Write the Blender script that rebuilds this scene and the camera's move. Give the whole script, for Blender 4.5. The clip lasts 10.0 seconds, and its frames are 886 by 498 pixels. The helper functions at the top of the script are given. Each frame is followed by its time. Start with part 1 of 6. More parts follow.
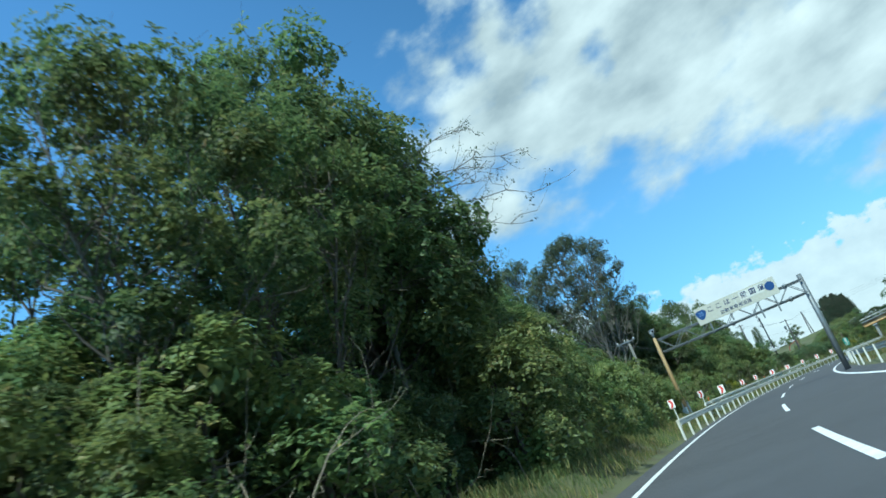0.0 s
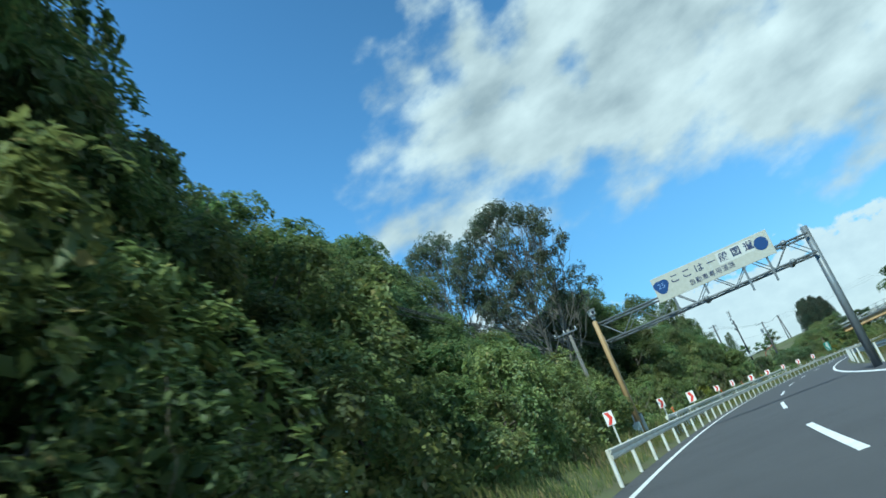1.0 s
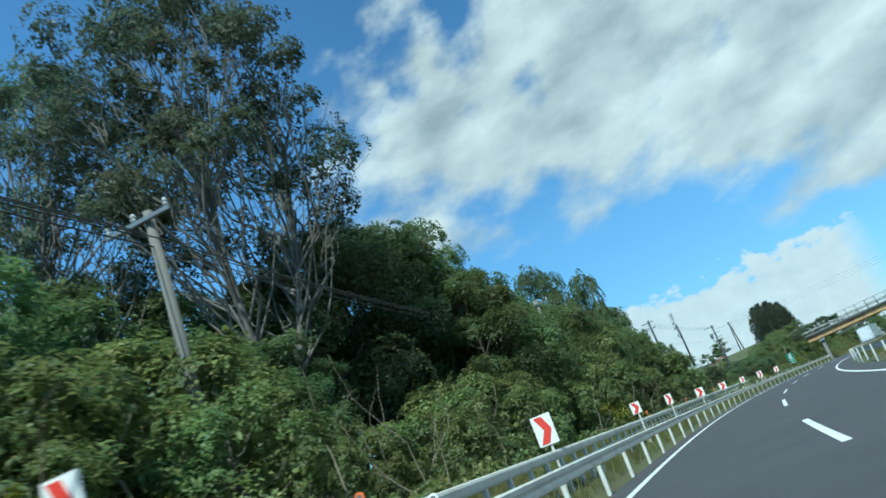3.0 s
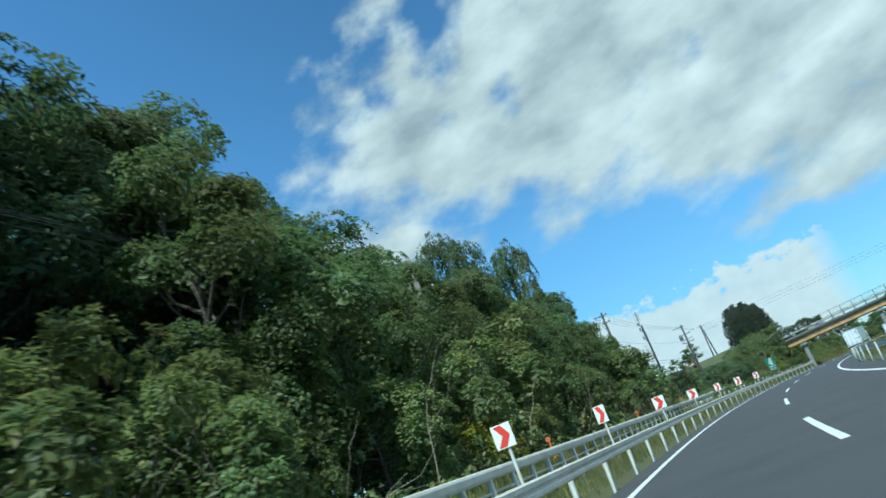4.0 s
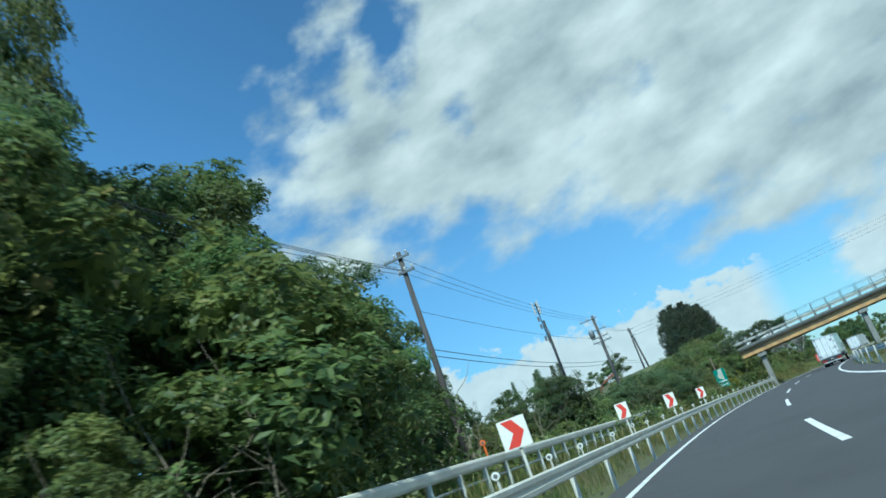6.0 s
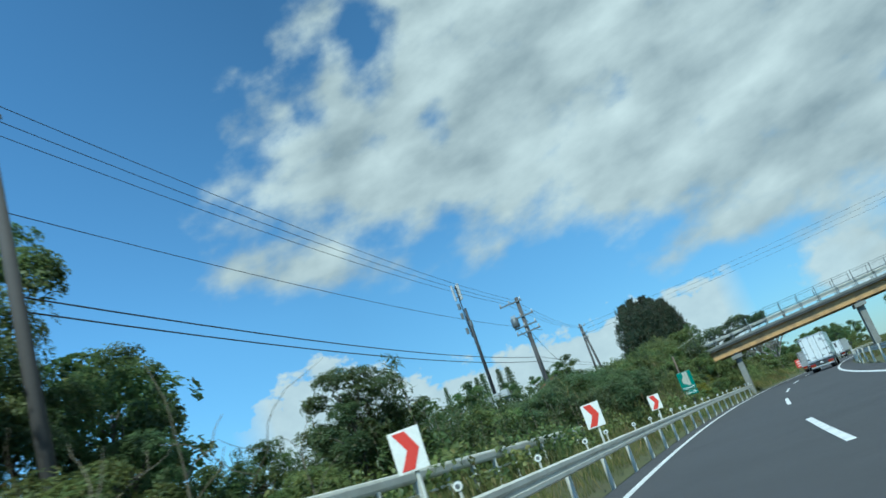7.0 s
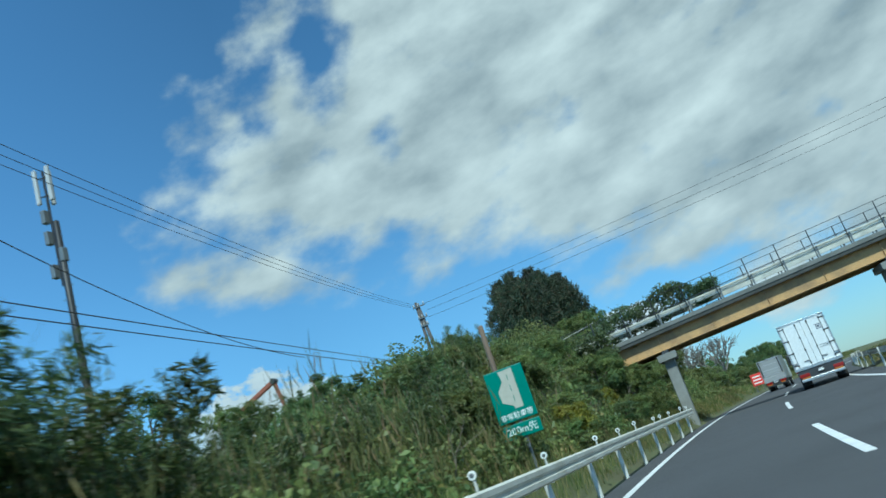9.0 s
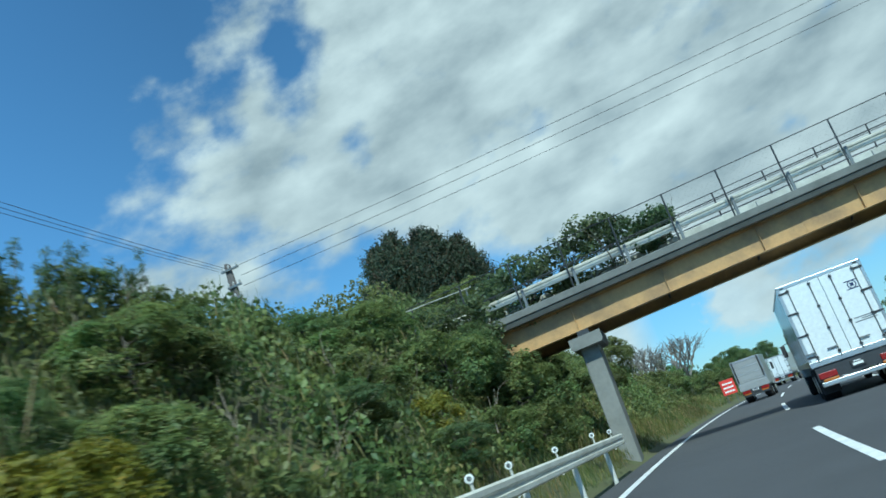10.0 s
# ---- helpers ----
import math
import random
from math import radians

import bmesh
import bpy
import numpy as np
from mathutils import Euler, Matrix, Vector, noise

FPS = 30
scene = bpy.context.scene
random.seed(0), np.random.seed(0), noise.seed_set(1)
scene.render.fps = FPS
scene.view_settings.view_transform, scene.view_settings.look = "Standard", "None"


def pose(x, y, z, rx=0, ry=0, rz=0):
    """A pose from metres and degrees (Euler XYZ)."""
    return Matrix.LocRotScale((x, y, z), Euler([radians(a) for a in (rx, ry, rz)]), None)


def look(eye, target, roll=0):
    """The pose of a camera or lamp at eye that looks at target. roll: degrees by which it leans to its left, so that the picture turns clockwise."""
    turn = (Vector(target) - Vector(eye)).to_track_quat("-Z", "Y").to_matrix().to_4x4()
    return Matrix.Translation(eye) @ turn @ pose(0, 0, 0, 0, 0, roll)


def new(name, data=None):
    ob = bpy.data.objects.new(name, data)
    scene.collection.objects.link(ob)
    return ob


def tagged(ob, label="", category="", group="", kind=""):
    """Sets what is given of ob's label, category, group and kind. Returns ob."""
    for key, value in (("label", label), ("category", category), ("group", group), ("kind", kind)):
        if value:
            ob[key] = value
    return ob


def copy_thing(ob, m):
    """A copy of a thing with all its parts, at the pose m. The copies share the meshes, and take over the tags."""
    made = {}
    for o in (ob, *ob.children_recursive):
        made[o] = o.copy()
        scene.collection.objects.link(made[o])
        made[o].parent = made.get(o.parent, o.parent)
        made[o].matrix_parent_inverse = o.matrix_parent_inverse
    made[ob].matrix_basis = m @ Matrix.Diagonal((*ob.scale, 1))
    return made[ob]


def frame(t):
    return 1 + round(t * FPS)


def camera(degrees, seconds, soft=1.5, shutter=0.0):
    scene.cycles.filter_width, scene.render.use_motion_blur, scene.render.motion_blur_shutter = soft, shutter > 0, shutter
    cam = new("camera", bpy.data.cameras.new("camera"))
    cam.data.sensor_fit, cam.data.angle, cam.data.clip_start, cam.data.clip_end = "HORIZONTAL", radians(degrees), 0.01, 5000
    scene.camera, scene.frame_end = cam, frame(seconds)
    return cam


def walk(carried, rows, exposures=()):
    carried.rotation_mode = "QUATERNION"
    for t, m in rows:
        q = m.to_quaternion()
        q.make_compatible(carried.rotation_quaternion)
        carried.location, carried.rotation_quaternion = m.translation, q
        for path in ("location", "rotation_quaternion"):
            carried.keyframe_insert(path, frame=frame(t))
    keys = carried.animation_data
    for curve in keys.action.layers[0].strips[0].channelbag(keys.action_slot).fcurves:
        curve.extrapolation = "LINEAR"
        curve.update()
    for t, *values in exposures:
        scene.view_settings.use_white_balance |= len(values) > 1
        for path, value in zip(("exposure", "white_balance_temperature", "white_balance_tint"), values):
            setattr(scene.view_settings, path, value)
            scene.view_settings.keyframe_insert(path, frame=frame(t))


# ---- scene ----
cam = camera(58.69, 10.0, soft=1.6, shutter=0.12)

# seconds, place, yaw to the left, pitch, lean
ROWS = [
    (0.0, 0.00, 0.00, 1.20, 13.48, 16.91, 21.28),
    (0.5, 0.08, 9.34, 1.20, 12.43, 16.92, 21.48),
    (1.0, 0.31, 18.75, 1.20, 11.51, 16.79, 21.25),
    (1.5, 0.71, 28.22, 1.20, 10.57, 16.70, 21.06),
    (2.0, 1.27, 37.75, 1.20, 9.63, 16.63, 20.76),
    (2.5, 2.02, 47.34, 1.20, 8.47, 16.48, 20.53),
    (3.0, 2.94, 56.98, 1.20, 7.71, 16.56, 20.61),
    (3.5, 4.04, 66.67, 1.20, 6.70, 16.56, 20.64),
    (4.0, 5.34, 76.41, 1.20, 5.69, 16.56, 20.67),
    (4.5, 6.82, 86.20, 1.20, 4.66, 16.56, 20.70),
    (5.0, 8.51, 96.02, 1.20, 3.68, 16.46, 20.37),
    (5.5, 10.39, 105.88, 1.20, 2.61, 16.39, 20.12),
    (6.0, 12.48, 115.76, 1.20, 1.64, 16.37, 19.79),
    (6.5, 14.77, 125.67, 1.20, 0.61, 16.27, 19.59),
    (7.0, 17.27, 135.61, 1.20, -0.41, 16.17, 19.40),
    (7.5, 19.98, 145.56, 1.20, -1.44, 16.07, 19.20),
    (8.0, 22.90, 155.52, 1.20, -2.44, 16.14, 19.12),
    (8.5, 26.03, 165.49, 1.20, -3.49, 16.06, 19.00),
    (9.0, 29.38, 175.47, 1.20, -4.62, 16.11, 18.72),
    (9.5, 32.93, 185.44, 1.20, -5.81, 15.97, 18.63),
    (10.0, 36.70, 195.42, 1.20, -6.99, 15.99, 18.55),
]


def aim(x, y, z, yaw, pitch, lean):
    a, b = radians(yaw), radians(pitch)
    way = Vector((-math.sin(a) * math.cos(b), math.cos(a) * math.cos(b), math.sin(b)))
    eye = Vector((x, y, z))
    return look(eye, eye + way, -lean)


walk(cam, [(t, aim(*rest)) for t, *rest in ROWS], [(t, stops, 5350, -12) for t, stops in ((0.0, 0.3), (1.0, 0.2), (3.0, 0.12), (5.0, 0.1), (6.2, 0.04), (7.5, -0.14), (9.0, -0.1), (10.0, 0.0))])

# ---- world and light ----
world = bpy.data.worlds.new("world")
scene.world = world
world.use_nodes = True
wt = world.node_tree
wt.nodes.clear()


def join(node, inputs):
    for i, v in enumerate(inputs):
        if isinstance(v, bpy.types.NodeSocket):
            wt.links.new(v, node.inputs[i])
        else:
            node.inputs[i].default_value = v
    return node.outputs[0]


def wm(op, a, b=0.0):
    n = wt.nodes.new("ShaderNodeMath")
    n.operation = op
    return join(n, (a, b))


SUN_ELEVATION = 50.0
SUN_BEARING = 187.0      # degrees clockwise from +y
sky_node = wt.nodes.new("ShaderNodeTexSky")
sky_node.sky_type, sky_node.sun_disc = "NISHITA", False
sky_node.sun_elevation, sky_node.sun_rotation = radians(SUN_ELEVATION), radians(SUN_BEARING)
sky_node.altitude, sky_node.air_density, sky_node.dust_density, sky_node.ozone_density = 200.0, 1.0, 0.25, 2.0
sky = sky_node.outputs[0]
coords = wt.nodes.new("ShaderNodeTexCoord")
sep = wt.nodes.new("ShaderNodeSeparateXYZ")
wt.links.new(coords.outputs["Generated"], sep.inputs[0])
DEG = 180.0 / math.pi
azim = wm("MULTIPLY", wm("ARCTAN2", wm("MULTIPLY", sep.outputs[0], -1.0), sep.outputs[1]), DEG)
elev = wm("MULTIPLY", wm("ARCSINE", sep.outputs[2]), DEG)


def cloud_noise(sx, sy, scale, detail, rough, off, tilt=-0.13):
    """Streaky noise over bearing and height, in degrees."""
    u = wm("MULTIPLY", azim, sx)
    v = wm("MULTIPLY", wm("ADD", elev, wm("MULTIPLY", azim, -tilt)), sy)
    c = join(wt.nodes.new("ShaderNodeCombineXYZ"), (u, v, off))
    n = wt.nodes.new("ShaderNodeTexNoise")
    wt.links.new(c, n.inputs["Vector"])
    n.inputs["Scale"].default_value, n.inputs["Detail"].default_value, n.inputs["Roughness"].default_value = scale, detail, rough
    return n.outputs["Fac"]


big = cloud_noise(0.13, 0.22, 1.0, 8.0, 0.52, 3.1)
fine = cloud_noise(0.30, 0.44, 1.0, 8.0, 0.5, 8.7)
shade = cloud_noise(0.13, 0.30, 1.0, 5.0, 0.5, 14.2)


def blob(ca, ce, ra, re, tilt=0.0):
    """1 in the middle of a soft ellipse on the sky, 0 on its edge, negative outside."""
    da = wm("SUBTRACT", azim, ca)
    de = wm("SUBTRACT", wm("SUBTRACT", elev, ce), wm("MULTIPLY", da, tilt))
    q = wm("ADD", wm("POWER", wm("ABSOLUTE", wm("DIVIDE", da, ra)), 2.0), wm("POWER", wm("ABSOLUTE", wm("DIVIDE", de, re)), 2.0))
    return wm("SUBTRACT", 1.0, wm("SQRT", q))


under = wm("DIVIDE", wm("SUBTRACT", elev, wm("ADD", wm("MULTIPLY", azim, 0.36), 16.4)), 4.5)
beside = wm("DIVIDE", wm("SUBTRACT", wm("SUBTRACT", 34.2, wm("MULTIPLY", elev, 0.85)), azim), 6.0)
clear = wm("DIVIDE", wm("ADD", azim, 100.0), 12.0)      # open sky round the sun
sheet = wm("MINIMUM", wm("MINIMUM", wm("MINIMUM", under, beside), clear), 1.3)
gap = wm("MAXIMUM", blob(0.0, 31.5, 4.0, 6.0, -0.9), wm("MULTIPLY", blob(-3.4, 23.2, 3.4, 5.0, -1.0), 0.55))
sheet = wm("SUBTRACT", sheet, wm("MULTIPLY", wm("MAXIMUM", gap, 0.0), 1.9))
wisp = wm("SUBTRACT", wm("MULTIPLY", blob(9.0, 17.6, 8.5, 2.3, 0.28), 0.9), 0.08)
mask = wm("MAXIMUM", sheet, wisp)
mask = wm("ADD", mask, wm("MULTIPLY", wm("SUBTRACT", big, 0.5), 3.4))
mask = wm("ADD", mask, wm("MULTIPLY", wm("SUBTRACT", fine, 0.5), 1.9))
ramp = wt.nodes.new("ShaderNodeMapRange")
ramp.interpolation_type = "SMOOTHSTEP"
wt.links.new(mask, ramp.inputs["Value"])
ramp.inputs["From Min"].default_value, ramp.inputs["From Max"].default_value = -0.30, 0.95
puff = cloud_noise(0.55, 0.75, 1.0, 7.0, 0.55, 21.0, 0.0)
bump_ = wm("MULTIPLY", wm("MAXIMUM", blob(11.0, 8.0, 7.5, 30.0), 0.0), 4.5)
top = wm("ADD", wm("ADD", 7.7, bump_), wm("MULTIPLY", wm("SUBTRACT", puff, 0.5), 6.0))
low = wm("MINIMUM", wm("DIVIDE", wm("SUBTRACT", top, elev), 0.6), wm("DIVIDE", wm("SUBTRACT", 18.0, azim), 3.0))
low = wm("MINIMUM", low, wm("DIVIDE", wm("ADD", azim, 19.5), 2.0))
low = wm("MAXIMUM", low, wm("MULTIPLY", wm("ADD", blob(-26.0, 5.4, 4.0, 3.0), wm("SUBTRACT", puff, 0.6)), 2.5))
low_ramp = join(wt.nodes.new("ShaderNodeMapRange"), (low, 0.0, 1.0, 0.0, 1.0))
tone = join(wt.nodes.new("ShaderNodeMapRange"), (wm("ADD", wm("MULTIPLY", shade, 0.72), wm("MULTIPLY", fine, 0.28)), 0.30, 0.70, 0.0, 1.0))


def blend(factor, a_, b_):
    n = wt.nodes.new("ShaderNodeMix")
    n.data_type = "RGBA"
    wt.links.new(factor, n.inputs["Factor"])
    for key, v in (("A", a_), ("B", b_)):
        if isinstance(v, bpy.types.NodeSocket):
            wt.links.new(v, n.inputs[key])
        else:
            n.inputs[key].default_value = v
    return n.outputs["Result"]


pale = blend(tone, (2.9, 3.15, 3.3, 1), (6.7, 6.7, 6.5, 1))
bright = blend(puff, (4.4, 4.6, 4.8, 1), (7.0, 7.0, 6.8, 1))
tint = wt.nodes.new("ShaderNodeMix")
tint.data_type, tint.blend_type = "RGBA", "MULTIPLY"
tint.inputs["Factor"].default_value = 1.0
wt.links.new(sky, tint.inputs["A"])
tint.inputs["B"].default_value = (0.79, 1.01, 1.12, 1)
glare = wt.nodes.new("ShaderNodeVectorMath")      # brightens the sky towards the left, imitating glare on the windscreen
glare.operation = "SCALE"
wt.links.new(tint.outputs["Result"], glare.inputs[0])
wt.links.new(join(wt.nodes.new("ShaderNodeMapRange"), (azim, 8.0, 60.0, 1.0, 1.8)), glare.inputs["Scale"])
haze = wt.nodes.new("ShaderNodeMix")
haze.data_type, haze.blend_type = "RGBA", "MULTIPLY"
wt.links.new(join(wt.nodes.new("ShaderNodeMapRange"), (elev, 15.0, 1.0, 0.0, 1.0)), haze.inputs["Factor"])
wt.links.new(glare.outputs[0], haze.inputs["A"])
haze.inputs["B"].default_value = (0.66, 0.68, 0.78, 1)
heaven = blend(wm("MULTIPLY", low_ramp, 0.9), haze.outputs["Result"], bright)
heaven = blend(wm("MULTIPLY", ramp.outputs[0], 0.97), heaven, pale)
back = wt.nodes.new("ShaderNodeBackground")
wt.links.new(heaven, back.inputs["Color"])
back.inputs["Strength"].default_value = 0.12
out = wt.nodes.new("ShaderNodeOutputWorld")
wt.links.new(back.outputs[0], out.inputs["Surface"])

sun_data = bpy.data.lights.new("sun", "SUN")
sun_data.energy, sun_data.angle, sun_data.color = 5.0, radians(0.6), (1.0, 0.94, 0.84)
sun = new("sun", sun_data)
_b, _e = radians(SUN_BEARING), radians(SUN_ELEVATION)
sun_way = Vector((math.sin(_b) * math.cos(_e), math.cos(_b) * math.cos(_e), math.sin(_e)))
sun.matrix_world = look(sun_way * 300, (0, 0, 0))

# ---- materials ----


def material(name, colour, rough=0.6, metal=0.0, dark=None, scale=3.0, bump=0.0, bump_scale=40.0, island=0.0, each=0.0, coat=0.0,
             stain=0.35, stretch=(1, 1, 1)):
    """A surface with grain and stains at two scales. dark: the colour of its stains."""
    m = bpy.data.materials.new(name)
    m.use_nodes = True
    t = m.node_tree
    b = t.nodes["Principled BSDF"]
    co = t.nodes.new("ShaderNodeTexCoord")
    mp = t.nodes.new("ShaderNodeMapping")
    mp.inputs["Scale"].default_value = stretch
    t.links.new(co.outputs["Object"], mp.inputs["Vector"])

    def noise_at(s, d=6.0):
        n = t.nodes.new("ShaderNodeTexNoise")
        t.links.new(mp.outputs[0], n.inputs["Vector"])
        n.inputs["Scale"].default_value, n.inputs["Detail"].default_value, n.inputs["Roughness"].default_value = s, d, 0.62
        return n.outputs["Fac"]

    wide, grain = noise_at(scale), noise_at(scale * 11, 4.0)
    dark = dark or tuple(c * 0.55 for c in colour)
    mix = t.nodes.new("ShaderNodeMix")
    mix.data_type = "RGBA"
    r = t.nodes.new("ShaderNodeMapRange")
    t.links.new(wide, r.inputs["Value"])
    r.inputs["From Min"].default_value, r.inputs["From Max"].default_value = 0.42, 0.72
    r.inputs["To Max"].default_value = stain
    t.links.new(r.outputs[0], mix.inputs["Factor"])
    mix.inputs["A"].default_value, mix.inputs["B"].default_value = (*colour, 1), (*dark, 1)
    hsv = t.nodes.new("ShaderNodeHueSaturation")
    t.links.new(mix.outputs["Result"], hsv.inputs["Color"])
    vm = t.nodes.new("ShaderNodeMapRange")
    t.links.new(grain, vm.inputs["Value"])
    vm.inputs["To Min"].default_value, vm.inputs["To Max"].default_value = 0.8, 1.2
    last = vm.outputs[0]
    if island or each:
        src = t.nodes.new("ShaderNodeNewGeometry").outputs["Random Per Island"] if island else t.nodes.new("ShaderNodeObjectInfo").outputs["Random"]
        k = t.nodes.new("ShaderNodeMapRange")
        t.links.new(src, k.inputs["Value"])
        k.inputs["To Min"].default_value, k.inputs["To Max"].default_value = 1 - (island or each), 1 + (island or each)
        mu = t.nodes.new("ShaderNodeMath")
        mu.operation = "MULTIPLY"
        t.links.new(last, mu.inputs[0])
        t.links.new(k.outputs[0], mu.inputs[1])
        last = mu.outputs[0]
    t.links.new(last, hsv.inputs["Value"])
    t.links.new(hsv.outputs[0], b.inputs["Base Color"])
    rr = t.nodes.new("ShaderNodeMapRange")
    t.links.new(grain, rr.inputs["Value"])
    rr.inputs["To Min"].default_value, rr.inputs["To Max"].default_value = max(0.03, rough - 0.12), min(1, rough + 0.12)
    t.links.new(rr.outputs[0], b.inputs["Roughness"])
    b.inputs["Metallic"].default_value = metal
    b.inputs["Coat Weight"].default_value = coat
    if bump:
        bp = t.nodes.new("ShaderNodeBump")
        bp.inputs["Strength"].default_value, bp.inputs["Distance"].default_value = bump, 0.02
        t.links.new(noise_at(bump_scale), bp.inputs["Height"])
        t.links.new(bp.outputs[0], b.inputs["Normal"])
    return m


def leaf_material(name, deep, fresh, dry, dry_share=0.12, shine=0.45, glow=0.3):
    """Leaves: every leaf its own green, some of them dry, with light passing through."""
    m = bpy.data.materials.new(name)
    m.use_nodes = True
    t = m.node_tree
    b = t.nodes["Principled BSDF"]
    geo = t.nodes.new("ShaderNodeNewGeometry")
    info = t.nodes.new("ShaderNodeObjectInfo")
    ramp_ = t.nodes.new("ShaderNodeValToRGB")
    t.links.new(geo.outputs["Random Per Island"], ramp_.inputs["Fac"])
    e = ramp_.color_ramp.elements
    e[0].position, e[0].color = 0.0, (*deep, 1)
    e[1].position, e[1].color = 1.0 - dry_share, (*fresh, 1)
    e.new(1.0).color = (*dry, 1)
    co = t.nodes.new("ShaderNodeTexCoord")
    n = t.nodes.new("ShaderNodeTexNoise")
    t.links.new(co.outputs["Object"], n.inputs["Vector"])
    n.inputs["Scale"].default_value, n.inputs["Detail"].default_value = 0.5, 4.0
    hsv = t.nodes.new("ShaderNodeHueSaturation")
    k = t.nodes.new("ShaderNodeMapRange")
    t.links.new(n.outputs["Fac"], k.inputs["Value"])
    k.inputs["From Min"].default_value, k.inputs["From Max"].default_value = 0.3, 0.7
    k.inputs["To Min"].default_value, k.inputs["To Max"].default_value = 0.6, 1.35
    k2 = t.nodes.new("ShaderNodeMapRange")
    t.links.new(info.outputs["Random"], k2.inputs["Value"])
    k2.inputs["To Min"].default_value, k2.inputs["To Max"].default_value = 0.8, 1.2
    mu = t.nodes.new("ShaderNodeMath")
    mu.operation = "MULTIPLY"
    t.links.new(k.outputs[0], mu.inputs[0])
    t.links.new(k2.outputs[0], mu.inputs[1])
    t.links.new(mu.outputs[0], hsv.inputs["Value"])
    h2 = t.nodes.new("ShaderNodeMapRange")
    t.links.new(info.outputs["Random"], h2.inputs["Value"])
    h2.inputs["To Min"].default_value, h2.inputs["To Max"].default_value = 0.485, 0.51
    n2 = t.nodes.new("ShaderNodeTexNoise")
    t.links.new(co.outputs["Object"], n2.inputs["Vector"])
    n2.inputs["Scale"].default_value, n2.inputs["Detail"].default_value = 0.21, 3.0
    patch = t.nodes.new("ShaderNodeMapRange")
    t.links.new(n2.outputs["Fac"], patch.inputs["Value"])
    patch.inputs["From Min"].default_value, patch.inputs["From Max"].default_value = 0.38, 0.62
    patch.inputs["To Min"].default_value, patch.inputs["To Max"].default_value = 0.022, -0.03
    hue = t.nodes.new("ShaderNodeMath")
    hue.operation = "ADD"
    t.links.new(h2.outputs[0], hue.inputs[0])
    t.links.new(patch.outputs[0], hue.inputs[1])
    t.links.new(hue.outputs[0], hsv.inputs["Hue"])
    t.links.new(ramp_.outputs[0], hsv.inputs["Color"])
    t.links.new(hsv.outputs[0], b.inputs["Base Color"])
    b.inputs["Roughness"].default_value = shine
    tr = t.nodes.new("ShaderNodeBsdfTranslucent")
    t.links.new(hsv.outputs[0], tr.inputs["Color"])
    mx = t.nodes.new("ShaderNodeMixShader")
    mx.inputs[0].default_value = glow
    t.links.new(b.outputs[0], mx.inputs[1])
    t.links.new(tr.outputs[0], mx.inputs[2])
    t.links.new(mx.outputs[0], t.nodes["Material Output"].inputs["Surface"])
    return m


ASPHALT = material("asphalt", (0.062, 0.062, 0.066), 0.85, scale=0.35, bump=0.5, bump_scale=60, stain=0.5, dark=(0.035, 0.035, 0.037))
LINE = material("road_paint", (0.72, 0.72, 0.70), 0.6, scale=2.0, dark=(0.3, 0.3, 0.3), stain=0.5)
EARTH = material("earth_and_grass", (0.085, 0.095, 0.035), 0.95, scale=0.4, dark=(0.07, 0.055, 0.03), stain=0.8, bump=1.0, bump_scale=8)
RAIL = material("white_rail_paint", (0.60, 0.585, 0.51), 0.5, scale=1.2, dark=(0.36, 0.33, 0.25), stain=0.6)
POSTWHITE = material("post_paint", (0.62, 0.62, 0.57), 0.55, scale=2.0, dark=(0.35, 0.3, 0.22), stain=0.5)
STEEL = material("grey_steel", (0.155, 0.17, 0.175), 0.5, 0.35, scale=2.0, dark=(0.12, 0.11, 0.10), stain=0.5)
BLACKSTEEL = material("black_steel", (0.018, 0.019, 0.022), 0.5, 0.2, scale=2.0)
DARKSTEEL = material("dark_steel", (0.045, 0.047, 0.05), 0.55, 0.3, scale=2.0)
TAN = material("tan_pole_paint", (0.40, 0.262, 0.118), 0.6, scale=1.4, dark=(0.20, 0.12, 0.06), stain=0.6, bump=0.2, bump_scale=9, stretch=(3, 3, 0.3))
GREYTAN = material("grey_tan_paint", (0.38, 0.325, 0.22), 0.6, scale=1.0, dark=(0.26, 0.22, 0.15), stain=0.6)
CREAM = material("cream_sign_face", (0.395, 0.382, 0.31), 0.45, scale=0.6, dark=(0.36, 0.345, 0.28), stain=0.3)
PATCH = material("repair_sheet", (0.50, 0.49, 0.43), 0.4, scale=0.8, dark=(0.44, 0.43, 0.37), stain=0.3)
BLUE = material("sign_blue", (0.006, 0.04, 0.145), 0.8, scale=1.0, stain=0.1)
INK = material("sign_lettering", (0.02, 0.03, 0.085), 0.5, scale=1.0, stain=0.1)
PALETEXT = material("sign_pale_lettering", (0.13, 0.21, 0.40), 0.5, scale=1.0, stain=0.1)
GREEN = material("sign_green", (0.010, 0.165, 0.115), 0.4, scale=1.0, stain=0.2)
SIGNWHITE = material("sign_white", (0.78, 0.78, 0.74), 0.45, scale=3.0, dark=(0.6, 0.58, 0.5), stain=0.3)
RED = material("sign_red", (0.62, 0.045, 0.03), 0.45, scale=3.0, dark=(0.5, 0.08, 0.06), stain=0.4)
ORANGE = material("orange_plastic", (0.75, 0.16, 0.03), 0.5, scale=4.0, stain=0.2)
OCHRE = material("ochre_girder_paint", (0.43, 0.265, 0.105), 0.6, scale=0.9, dark=(0.17, 0.11, 0.06), stain=0.9, bump=0.15, bump_scale=6)
